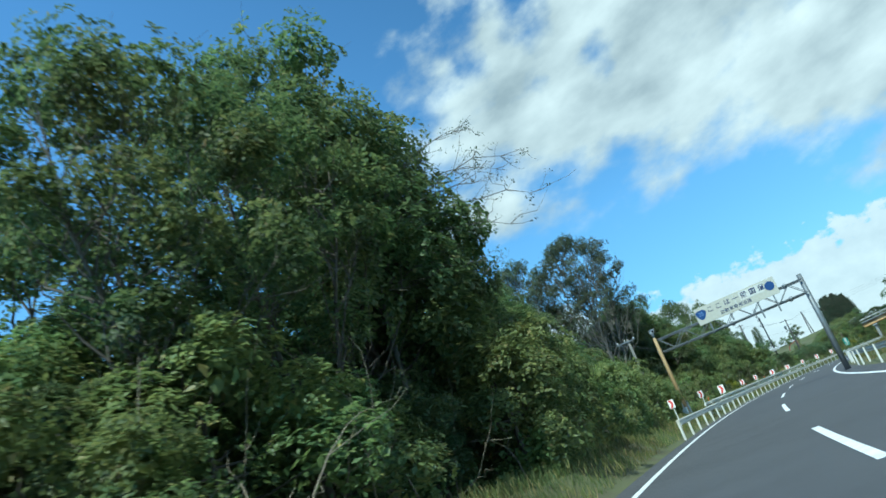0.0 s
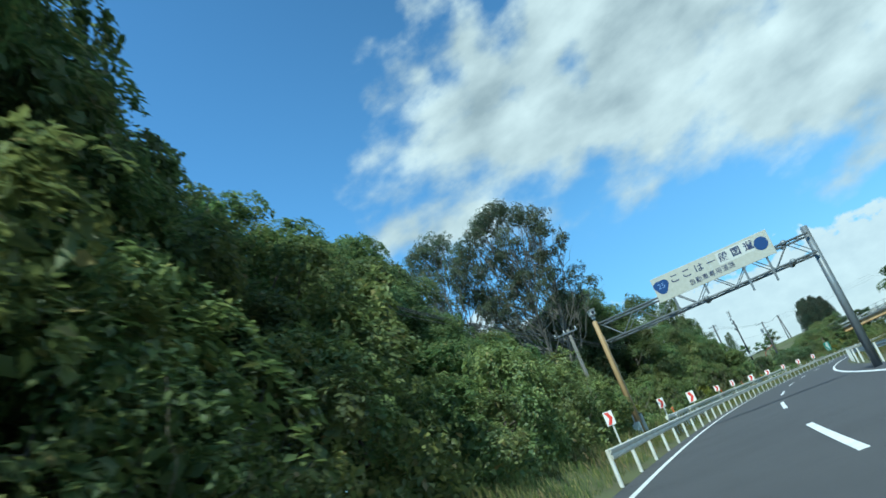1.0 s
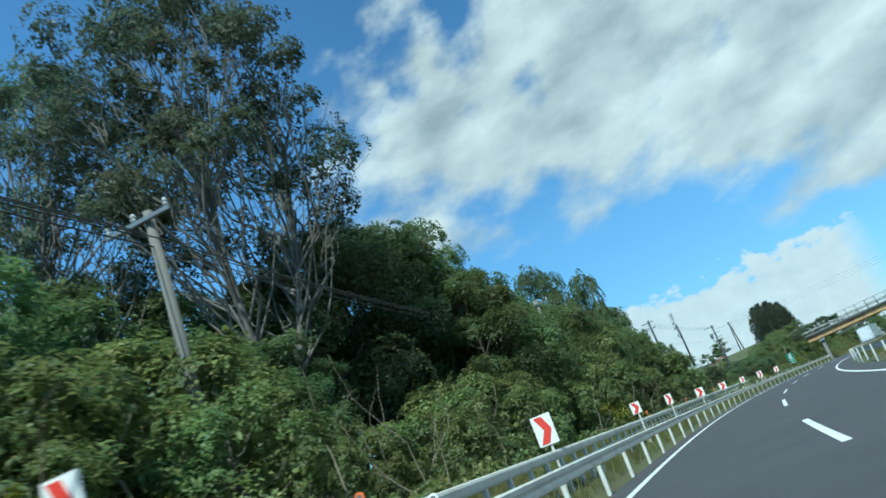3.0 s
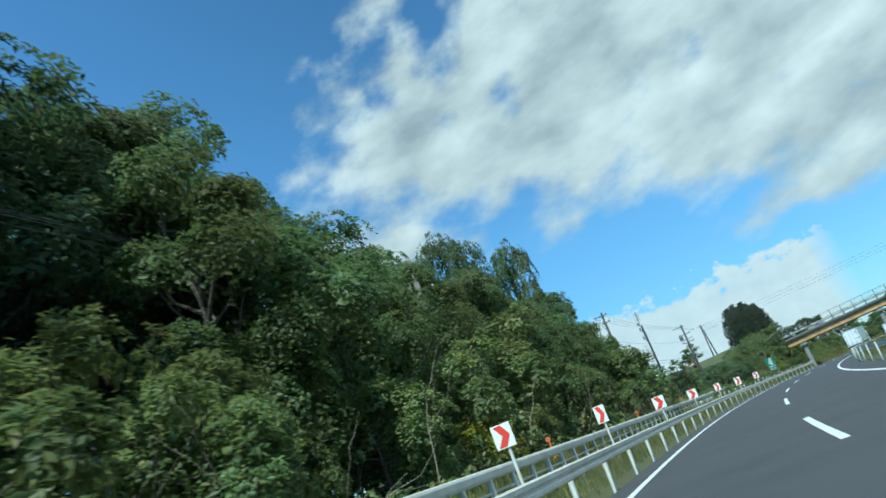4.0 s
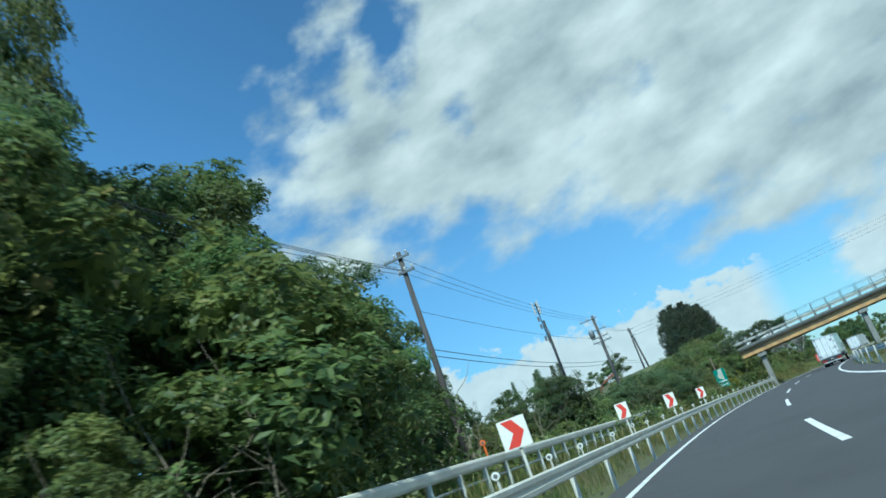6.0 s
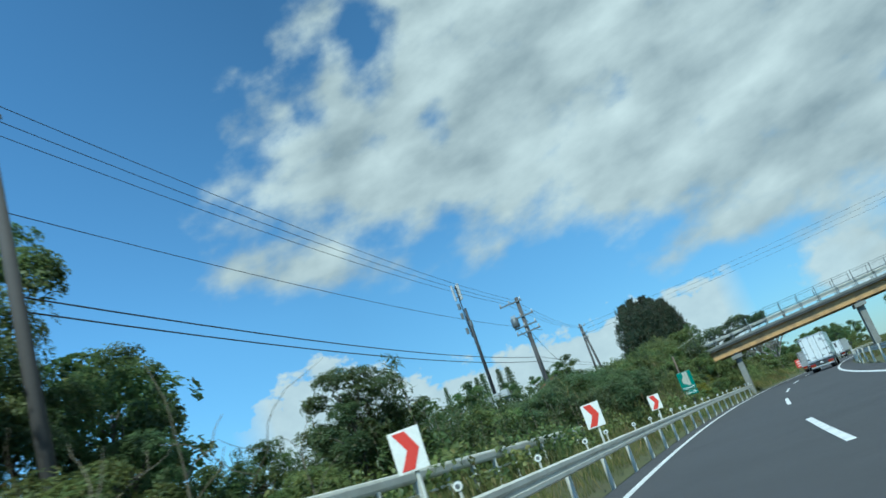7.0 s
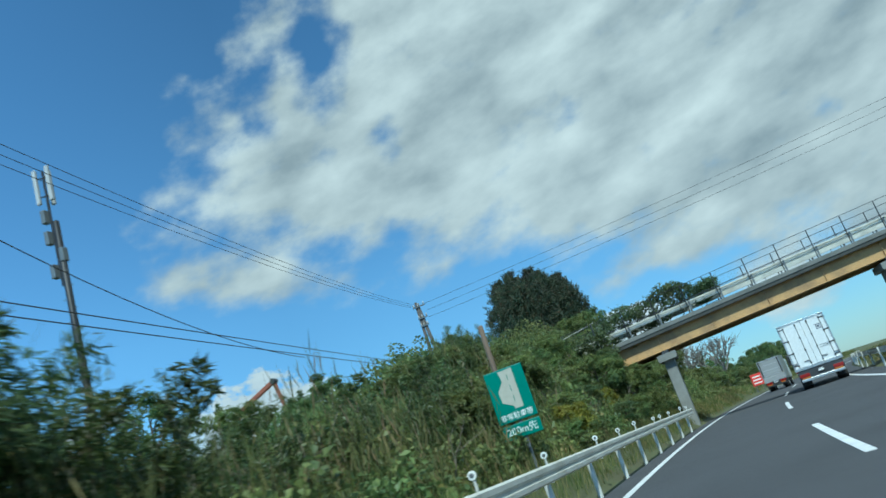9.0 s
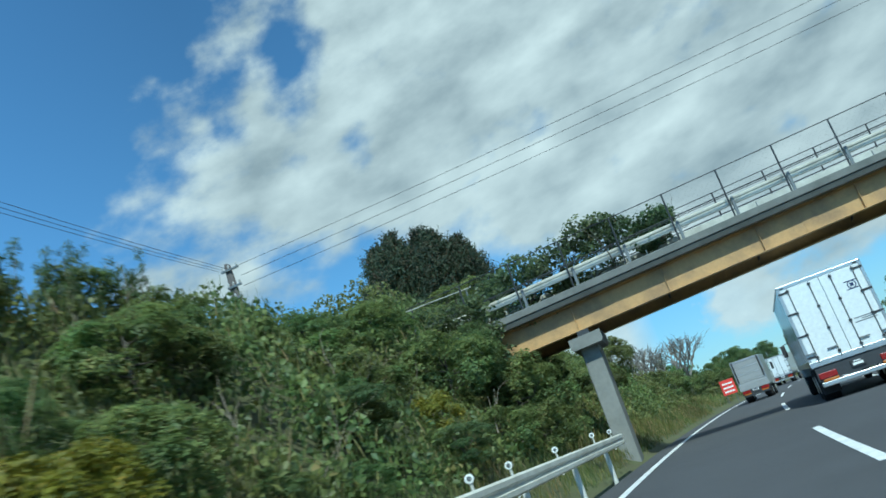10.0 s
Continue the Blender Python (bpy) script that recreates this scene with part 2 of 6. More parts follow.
CONCRETE = material("concrete", (0.215, 0.215, 0.195), 0.9, scale=0.8, dark=(0.13, 0.13, 0.115), stain=0.8, bump=0.3, bump_scale=25)
POLE = material("pole_concrete", (0.072, 0.066, 0.062), 0.85, scale=1.5, dark=(0.09, 0.08, 0.075), stain=0.5)
PALEPOLE = material("pale_pole_concrete", (0.165, 0.152, 0.128), 0.85, scale=1.5, dark=(0.15, 0.14, 0.12), stain=0.6)
RUST = material("rusty_red_steel", (0.26, 0.085, 0.05), 0.7, scale=2.0, dark=(0.12, 0.05, 0.035), stain=0.6)
GREYRAIL = material("weathered_grey_rail", (0.50, 0.49, 0.42), 0.55, scale=1.0, dark=(0.2, 0.19, 0.16), stain=0.7)
KERB = material("stained_concrete", (0.16, 0.16, 0.145), 0.9, scale=0.9, dark=(0.09, 0.095, 0.085), stain=0.9, bump=0.3, bump_scale=25)
UNDERSHADE = material("shade_dark_concrete", (0.06, 0.062, 0.056), 0.95, scale=1.1, dark=(0.028, 0.03, 0.027), stain=0.9, bump=0.3, bump_scale=25)
WOOD = material("old_wood", (0.17, 0.12, 0.085), 0.85, scale=2.0, dark=(0.12, 0.08, 0.05), stain=0.7, bump=0.4, bump_scale=12, stretch=(4, 4, 0.6))
BARK = material("bark", (0.10, 0.085, 0.066), 0.9, scale=2.0, dark=(0.07, 0.06, 0.045), stain=0.8, bump=0.6, bump_scale=14, stretch=(2, 2, 0.5))
PALEBARK = material("pale_bark", (0.155, 0.14, 0.118), 0.9, scale=1.6, dark=(0.10, 0.088, 0.07), stain=0.8, bump=0.5, bump_scale=14, stretch=(2, 2, 0.5))
GREYBARK = material("grey_bark", (0.22, 0.20, 0.175), 0.9, scale=1.6, dark=(0.15, 0.135, 0.11), stain=0.8, bump=0.4, bump_scale=14, stretch=(2, 2, 0.5))
TWIG = material("dry_twig", (0.21, 0.175, 0.125), 0.9, scale=2.0, dark=(0.16, 0.13, 0.09))
GREYBOX = material("grey_blue_steel_paint", (0.36, 0.40, 0.40), 0.45, scale=2.0, dark=(0.25, 0.27, 0.26), stain=0.4)
CABLE = material("cable_rubber", (0.02, 0.02, 0.022), 0.5, scale=2.0)
CERAMIC = material("grey_white_ceramic", (0.42, 0.42, 0.41), 0.4, scale=3.0, stain=0.2)
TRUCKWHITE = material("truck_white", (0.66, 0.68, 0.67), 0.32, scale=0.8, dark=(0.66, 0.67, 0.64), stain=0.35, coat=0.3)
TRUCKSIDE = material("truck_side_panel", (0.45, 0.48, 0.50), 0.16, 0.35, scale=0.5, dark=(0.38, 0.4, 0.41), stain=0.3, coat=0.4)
ALU = material("aluminium_trim", (0.52, 0.53, 0.53), 0.35, 0.8, scale=2.0, stain=0.3)
GREYTARP = material("grey_canvas", (0.27, 0.28, 0.28), 0.8, scale=0.8, dark=(0.2, 0.2, 0.2), stain=0.5, bump=0.3, bump_scale=10)
RUBBER = material("tyre_rubber", (0.02, 0.02, 0.02), 0.85, scale=4.0)
LAMPRED = material("tail_lamp_red", (0.22, 0.012, 0.012), 0.2, scale=4.0, stain=0.1, coat=0.5)
LAMPAMBER = material("tail_lamp_amber", (0.4, 0.13, 0.02), 0.2, scale=4.0, stain=0.1, coat=0.5)
GLASS = material("dark_cab_glass", (0.02, 0.025, 0.03), 0.06, scale=1.0, stain=0.1, coat=1.0)
LEAF = leaf_material("broad_leaves", (0.086, 0.138, 0.055), (0.200, 0.254, 0.086), (0.28, 0.25, 0.09), 0.05, 0.5, 0.6)
LEAF_DARK = leaf_material("dark_leaves", (0.082, 0.130, 0.060), (0.165, 0.224, 0.090), (0.21, 0.18, 0.08), 0.04, 0.45, 0.56)
LEAF_AIRY = leaf_material("high_leaves", (0.070, 0.100, 0.058), (0.135, 0.168, 0.090), (0.24, 0.16, 0.08), 0.08, 0.45, 0.56)
VINE = leaf_material("vine_leaves", (0.098, 0.146, 0.053), (0.228, 0.274, 0.084), (0.32, 0.28, 0.10), 0.06, 0.5, 0.5)
GRASS = leaf_material("grass_blades", (0.05, 0.075, 0.015), (0.14, 0.16, 0.045), (0.32, 0.25, 0.11), 0.3, 0.6, 0.3)
NEEDLE = leaf_material("needles", (0.018, 0.036, 0.020), (0.048, 0.074, 0.034), (0.13, 0.075, 0.04), 0.25, 0.6, 0.2)
YELLOWLEAF = leaf_material("yellow_green_leaves", (0.16, 0.17, 0.02), (0.26, 0.25, 0.03), (0.34, 0.24, 0.03), 0.15, 0.55, 0.42)
BAMBOO = leaf_material("bamboo_leaves", (0.042, 0.078, 0.024), (0.122, 0.168, 0.05), (0.22, 0.19, 0.08), 0.15, 0.4, 0.35)

# ---- the road's line: s metres along it, l metres to its left ----
STEP = 0.5
_s = np.arange(-400.0, 4600.0, STEP)


def heading(s):
    inner = np.clip(s, 0.0, 200.0)
    deg = -0.100792 * inner - 9.0196e-5 * inner ** 2 + 3.1314e-7 * inner ** 3
    deg = deg - 0.1008 * np.minimum(s, 0.0).clip(-250) - 0.1016 * (np.clip(s, 200.0, 320.0) - 200.0)
    return np.radians(deg)


_q = heading(_s + STEP / 2)
_x = np.concatenate([[0.0], np.cumsum(-np.sin(_q) * STEP)[:-1]])
_y = np.concatenate([[0.0], np.cumsum(np.cos(_q) * STEP)[:-1]])
_zero = int(400 / STEP)
_x, _y = _x - _x[_zero], _y - _y[_zero]


def on_road(s, l):
    """World x and y of places along and beside the road (arrays or numbers)."""
    q = heading(np.asarray(s, float))
    return np.interp(s, _s, _x) - l * np.cos(q), np.interp(s, _s, _y) - l * np.sin(q)


def at(s, l, z=0.0):
    x, y = on_road(s, l)
    return Vector((float(x), float(y), z))


def stand(s, l, z=0.0, turn=0.0, size=1.0):
    """A pose on the road's grid: its y points along the road, its x to the right."""
    return Matrix.Translation(at(s, l, z)) @ Matrix.Rotation(float(heading(np.float64(s))) + radians(turn), 4, "Z") @ Matrix.Scale(size, 4)


def smooth(a, b, v):
    u = np.clip((v - a) / (b - a), 0, 1)
    return u * u * (3 - 2 * u)


def wobble(u, v):
    return np.sin(u * 0.31 + 1.3) * np.cos(v * 0.37) * 0.5 + np.sin(u * 0.83 + v * 0.6) * 0.25 + np.sin(u * 1.9 - v * 1.4 + 2.0) * 0.12


def terrain(s, l):
    """Height of the ground: level under the road, a bank on the left that grows into the bridge's hill."""
    s, l = np.asarray(s, float), np.asarray(l, float)
    bank = 0.85 * smooth(3.5, 5.2, l) + 0.5 * smooth(6, 14, l)
    hill = smooth(188, 214, s) * (1 - smooth(252, 290, s))
    bank = bank + hill * (1.6 * smooth(4.6, 7.5, l) + 3.4 * smooth(5.5, 11.0, l))
    bank = bank + 1.5 * smooth(219, 226, s) * (1 - smooth(238, 252, s)) * smooth(6.5, 9.5, l)      # the bridge's ramp
    bank = bank + smooth(60, 300, l) * 6
    right = 0.5 * smooth(7.0, 12.0, -l) + smooth(40, 250, -l) * 5
    rough = wobble(s, l) * 0.35 * smooth(4.5, 8.0, np.abs(l))
    return bank + right + rough - 0.10 * (1 - smooth(3.25, 3.6, l)) * (1 - smooth(6.2, 6.8, -l))


# ---- mesh helpers ----


def mesh_of(bm, material_, smooth_=False):
    me = bpy.data.meshes.new("mesh")
    bm.to_mesh(me)
    bm.free()
    me.materials.append(material_)
    if smooth_:
        me.shade_smooth()
    return me


def part(name, bm, material_, parent, label="", smooth_=False):
    ob = new(name, mesh_of(bm, material_, smooth_))
    if parent:
        ob.parent = parent
    return tagged(ob, label)


def thing(name, label, category, group="", m=None):
    ob = new(name)
    ob.empty_display_size = 0.3
    if m is not None:
        ob.matrix_basis = m
    return tagged(ob, label, category, group)


def box(bm, x0, y0, z0, x1, y1, z1, bevel=0.0):
    r = bmesh.ops.create_cube(bm, size=1.0, matrix=Matrix.Translation(((x0 + x1) / 2, (y0 + y1) / 2, (z0 + z1) / 2)) @ Matrix.Diagonal((x1 - x0, y1 - y0, z1 - z0, 1)))
    if bevel:
        edges = list({e for v in r["verts"] for e in v.link_edges})
        bmesh.ops.bevel(bm, geom=edges, offset=bevel, segments=2, affect="EDGES", profile=0.5)
    return bm


def boxed(*a, bevel=0.0):
    return box(bmesh.new(), *a, bevel=bevel)


def tube(bm, points, radii, sides=8, closed=True):
    """A round bar through points, tapering by radii."""
    points = [Vector(p) for p in points]
    if not hasattr(radii, "__len__"):
        radii = [radii] * len(points)
    rings, side = [], None
    for i, p in enumerate(points):
        way = (points[min(i + 1, len(points) - 1)] - points[max(i - 1, 0)]).normalized()
        if side is None:
            side = way.orthogonal().normalized()
        side = (side - way * side.dot(way)).normalized()
        up = way.cross(side)
        rings.append([bm.verts.new(p + (side * math.cos(a) + up * math.sin(a)) * radii[i]) for a in (2 * math.pi * k / sides for k in range(sides))])
    for a, b in zip(rings, rings[1:]):
        for k in range(sides):
            bm.faces.new((a[k], a[(k + 1) % sides], b[(k + 1) % sides], b[k]))
    if closed:
        bm.faces.new(rings[0][::-1])
        bm.faces.new(rings[-1])
    return bm


def disc(bm, centre, axis, r, depth, sides=20):
    c, a = Vector(centre), Vector(axis).normalized()
    return tube(bm, [c - a * depth / 2, c + a * depth / 2], r, sides)


def slab(bm, outline, y0, y1):
    """A plate in the x-z plane with that outline, from y0 to y1."""
    f = [bm.verts.new((x, y0, z)) for x, z in outline]
    b = [bm.verts.new((x, y1, z)) for x, z in outline]
    bm.faces.new(f)
    bm.faces.new(b[::-1])
    n = len(f)
    for i in range(n):
        bm.faces.new((f[i], b[i], b[(i + 1) % n], f[(i + 1) % n]))
    bmesh.ops.recalc_face_normals(bm, faces=bm.faces)
    return bm


def sweep(bm, profile, stations):
    """A profile of (side, height) swept along (s, l, z) stations of the road; side runs to the left."""
    rows = []
    for s, l, z in stations:
        rows.append([bm.verts.new(at(s, l + a, z + h)) for a, h in profile])
    n = len(profile)
    for r, q in zip(rows, rows[1:]):
        for i in range(n):
            bm.faces.new((r[i], r[(i + 1) % n], q[(i + 1) % n], q[i]))
    bm.faces.new(rows[0])
    bm.faces.new(rows[-1][::-1])
    bmesh.ops.recalc_face_normals(bm, faces=bm.faces)
    return bm


def lettering(name, body, size, material_, parent, m, label="", width=None, bold=0.0):
    """Raised text with the built-in font, as a mesh."""
    c = bpy.data.curves.new("text", "FONT")
    c.body, c.size, c.extrude, c.align_x, c.align_y = body, size, 0.004, "CENTER", "CENTER"
    c.offset = bold
    tmp = bpy.data.objects.new("text", c)
    scene.collection.objects.link(tmp)
    bpy.context.view_layer.update()
    me = bpy.data.meshes.new_from_object(tmp.evaluated_get(bpy.context.evaluated_depsgraph_get()))
    stretch = width / tmp.dimensions.x if width else 1.0
    bpy.data.objects.remove(tmp)
    me.materials.clear()
    me.materials.append(material_)
    me.transform(Matrix.Diagonal((stretch, 1, 1, 1)))
    ob = new(name, me)
    ob.parent = parent
    ob.matrix_basis = m
    return tagged(ob, label)


FACE = Matrix.Rotation(radians(90), 4, "X")      # a text's plane turned towards -y

# ---- ground and road ----


def grid_sheet(name, s_lines, l_lines, height, material_, label, category):
    s, l = np.meshgrid(s_lines, l_lines, indexing="ij")
    x, y = on_road(s, l)
    z = height(s, l)
    co = np.stack([x, y, z], -1).reshape(-1, 3)
    n, m = s.shape
    i = (np.arange(n - 1)[:, None] * m + np.arange(m - 1)).ravel()
    faces = np.stack([i, i + 1, i + m + 1, i + m], -1)[:, ::-1]
    me = bpy.data.meshes.new(name)
    me.from_pydata(co.tolist(), [], faces.tolist())
    me.shade_smooth()
    me.materials.append(material_)
    return tagged(new(name, me), label, category, kind="structure")


s_near = np.concatenate([[-380, -200, -100], np.arange(-40, 330, 1.5), [345, 370, 400, 450, 520, 620, 800, 1200, 2000, 4400]])
l_near = np.concatenate([[-420, -250, -150, -90, -60, -40, -28], np.arange(-20, -6, 1.0), [-6.2, -4, 0, 3.2], np.arange(3.6, 16, 0.6), [17, 20, 25, 32, 45, 70, 110, 180, 300, 600, 1200, 3000]])
grid_sheet("ground", s_near, l_near, terrain, EARTH, "earth and rough grass beside the road, rising to a bank", "ground")
grid_sheet("road", np.concatenate([[-380, -100], np.arange(-40, 420, 2.0), [600, 900]]), np.array([-6.2, -3.0, 0.0, 3.25]),
           lambda s, l: 0 * s, ASPHALT, "grey asphalt carriageway with two lanes, curving to the right", "road")


def road_line(s0, s1, l, w, name):
    n = max(2, int((s1 - s0) / 2) + 1)
    bm = bmesh.new()
    prof = [(-w / 2, 0.0), (w / 2, 0.0), (w / 2, 0.006), (-w / 2, 0.006)]
    sweep(bm, prof, [(s, l, 0.0) for s in np.linspace(s0, s1, n)])
    return part(name, bm, LINE, None)


tagged(road_line(-40, 420, 2.5, 0.18, "edge_line"), "worn white edge line painted on the asphalt", "road marking", kind="structure")
tagged(road_line(-40, 420, -4.95, 0.18, "edge_line"), "worn white edge line painted on the asphalt", "road marking", kind="structure")
for s0 in np.arange(-10, 400, 20.0):
    tagged(road_line(s0, s0 + 8.0, -1.3, 0.15, "lane_dash"), "white lane dash painted on the asphalt", "road marking", "lane dashes", "structure")

# ---- guard rails ----
BOX_BEAM = [(0.0, -0.22), (0.05, -0.20), (0.065, -0.16), (0.065, -0.06), (0.05, -0.02), (0.0, 0.0), (-0.05, -0.02), (-0.065, -0.06), (-0.065, -0.16), (-0.05, -0.20)]
W_BEAM = [(0.00, -0.30), (0.05, -0.27), (0.05, -0.20), (0.0, -0.155), (0.0, -0.145), (0.05, -0.10), (0.05, -0.03), (0.0, 0.0),
          (-0.02, 0.0), (0.03, -0.035), (0.03, -0.095), (-0.02, -0.14), (-0.02, -0.16), (0.03, -0.205), (0.03, -0.265), (-0.02, -0.30)]


def guard_rail(stations, post_gap, post_drop, label, post_side=0.09, post_top=-0.02):
    """A beam on posts; stations are (s, l, z of its top)."""
    s0, s1 = stations[0][0], stations[-1][0]
    ss = [q[0] for q in stations]

    def where(s):
        return s, float(np.interp(s, ss, [q[1] for q in stations])), float(np.interp(s, ss, [q[2] for q in stations]))

    rail = tagged(new("guard_rail"), label, "guard rail")
    run = [where(s) for s in np.linspace(s0, s1, int((s1 - s0) / 3) + 2)]
    part("beam", sweep(bmesh.new(), [(-a, h) for a, h in (W_BEAM if post_gap > 2 else BOX_BEAM)], run), RAIL, rail, "white weathered steel beam")
    post = mesh_of(tube(bmesh.new(), [(0, 0, -post_drop), (0, 0, 0.0), (0, 0, 0.02)], [0.06, 0.06, 0.03], 10), POSTWHITE)
    if post_gap < 2:
        low = tube(bmesh.new(), [at(a, b, c - 0.43) for a, b, c in run], 0.028, 8)
        part("lower_rail", low, RAIL, rail, "thin lower rail between the posts", True)
    for s in np.arange(s0 + 0.3, s1, post_gap):
        q = where(s)
        ob = new("post", post)
        ob.parent = rail
        ob.matrix_basis = stand(q[0], q[1] + post_side, q[2] + post_top)
    return rail


guard_rail([(40, 3.35, 0.98), (120, 3.25, 1.0), (223, 3.25, 1.05)], 4.0, 1.15, "white steel guard rail along the road's outer edge")
guard_rail([(60, 3.95, 1.27), (90, 4.4, 1.42), (130, 4.95, 1.62), (166, 5.6, 1.75)], 1.6, 1.1, "white guard rail with close posts on the verge", -0.01, -0.2)
guard_rail([(-20, -6.6, 0.95), (120, -6.6, 0.95), (300, -6.6, 0.95)], 6.0, 1.15, "white steel guard rail along the inner edge")

# ---- gantry with the route sign ----
GS = 57.0


def gantry():
    g = thing("sign_gantry", "steel lattice gantry on tan poles spanning the road", "sign gantry", m=stand(GS, 0, 0))
    base = float(terrain(GS, 4.8)) - 0.3
    bm = tube(bmesh.new(), [(-4.85, 0, base), (-4.85, 0, 6.5), (-4.85, 0, 6.56)], [0.14, 0.115, 0.08], 18)
    part("pole", bm, TAN, g, "tan painted steel pole", True)
    bm = tube(bmesh.new(), [(-5.0, 1.15, base), (-5.02, 1.15, 5.85), (-5.02, 1.15, 5.9)], [0.15, 0.13, 0.09], 16)
    part("pole", bm, GREYTAN, g, "greyish tan steel pole", True)
    bm = tube(bmesh.new(), [(5.5, 0.35, -0.1), (5.5, 0.35, 6.75)], [0.19, 0.16], 16)
    part("pole", bm, STEEL, g, "grey steel pole", True)
    bm = tube(bmesh.new(), [(-4.84, 0.0, 3.2), (-5.0, 1.15, 2.6)], 0.045, 8)
    part("brace", bm, TAN, g)
    bm = tube(bmesh.new(), [(-4.86, 0.0, 5.42), (-5.0, 1.15, 5.42)], 0.05, 8)
    part("brace", bm, STEEL, g)
    # four chords and their lacing
    x0, x1 = -4.7, 5.5
    rows = {"a": (0.0, 6.38), "b": (1.1, 6.38), "c": (0.0, 5.45), "d": (1.1, 5.45)}
    for y, z in rows.values():
        part("chord", tube(bmesh.new(), [(x0, y, z), (x1, y, z)], 0.052, 10), STEEL, g, "grey steel tube", True)
    n = 11
    xs = [x0 + (x1 - x0) * i / n for i in range(n + 1)]
    for i in range(n):
        a, b = xs[i], xs[i + 1]
        lo, hi = (5.45, 6.38) if i % 2 else (6.38, 5.45)
        for y in (0.0, 1.1):
            part("lacing", tube(bmesh.new(), [(a, y, lo), (b, y, hi)], 0.024, 6), STEEL, g)
        part("lacing", tube(bmesh.new(), [(a, 0.0 if i % 2 else 1.1, 5.45), (b, 1.1 if i % 2 else 0.0, 5.45)], 0.02, 6), STEEL, g)
        part("lacing", tube(bmesh.new(), [(a, 1.1 if i % 2 else 0.0, 6.38), (b, 0.0 if i % 2 else 1.1, 6.38)], 0.02, 6), STEEL, g)
        part("lacing", tube(bmesh.new(), [(a, 0.0, 5.45), (a, 1.1, 5.45)], 0.02, 6), STEEL, g)
    for x in (0.35, 4.4):
        for z in (5.45, 6.38):
            for y in (0.0, 1.1):
                part("flange", tube(bmesh.new(), [(x - 0.16, y, z), (x - 0.05, y, z), (x + 0.05, y, z), (x + 0.16, y, z)], [0.05, 0.13, 0.13, 0.05], 12), STEEL, g)
    for x, z0, z1 in ((-0.95, 5.35, 7.1), (0.55, 5.6, 7.1), (2.4, 4.92, 7.1), (3.5, 4.92, 7.1)):
        part("hanger", boxed(x - 0.05, -0.11, z0, x + 0.05, -0.06, z1, bevel=0.01), STEEL, g, "grey steel upright behind the sign")
    return g


gantry()
cabinet = thing("control_cabinet", "grey-blue steel control cabinet behind the gantry poles", "cabinet", m=stand(GS + 1.5, 4.98, 0.14, -12))
part("body", boxed(-0.17, -0.15, 0.62, 0.17, 0.15, 1.66, bevel=0.02), GREYBOX, cabinet)
part("door", boxed(-0.145, -0.165, 0.68, 0.145, -0.15, 1.58, bevel=0.008), GREYBOX, cabinet)
part("roof", boxed(-0.2, -0.19, 1.66, 0.2, 0.18, 1.71, bevel=0.01), DARKSTEEL, cabinet, "dark roof plate")
part("roof_edge", boxed(-0.2, -0.2, 1.72, 0.2, -0.16, 1.75, bevel=0.005), SIGNWHITE, cabinet, "white roof edge")
part("plinth", boxed(-0.18, -0.16, -0.4, 0.18, 0.16, 0.6), CONCRETE, cabinet)
meter = thing("meter_box", "pale cream meter box at the foot of the gantry pole", "meter box", m=stand(GS - 0.35, 4.94, 0.24, -6))
part("body", boxed(-0.19, -0.14, 0.72, 0.19, 0.14, 1.22, bevel=0.025), SIGNWHITE, meter)
part("lid", boxed(-0.205, -0.155, 1.225, 0.205, 0.155, 1.26, bevel=0.008), CERAMIC, meter)
part("conduit", tube(bmesh.new(), [(0.0, 0.0, 1.25), (0.0, 0.0, 1.62)], 0.035, 10), CERAMIC, meter)
part("plinth", boxed(-0.12, -0.1, -0.4, 0.12, 0.1, 0.72), CONCRETE, meter)

roadcam = thing("traffic_camera", "white traffic camera on top of the gantry pole", "camera", m=stand(GS + 1.15, 5.0, 5.85, 25))
part("stem", tube(bmesh.new(), [(0, 0, -0.05), (0, 0, 1.05)], 0.055, 10), STEEL, roadcam)
part("tilt_head", tube(bmesh.new(), [(0, 0, 1.0), (0, 0, 1.04), (0, 0, 1.16)], [0.1, 0.1, 0.07], 12), CERAMIC, roadcam)
part("housing", boxed(-0.13, -0.26, 1.16, 0.13, 0.2, 1.42, bevel=0.03), CERAMIC, roadcam)
part("hood", boxed(-0.16, -0.32, 1.43, 0.16, 0.2, 1.455), CERAMIC, roadcam)
part("lens", tube(bmesh.new(), [(0, -0.285, 1.28), (0, -0.25, 1.28)], 0.08, 14), BLACKSTEEL, roadcam)


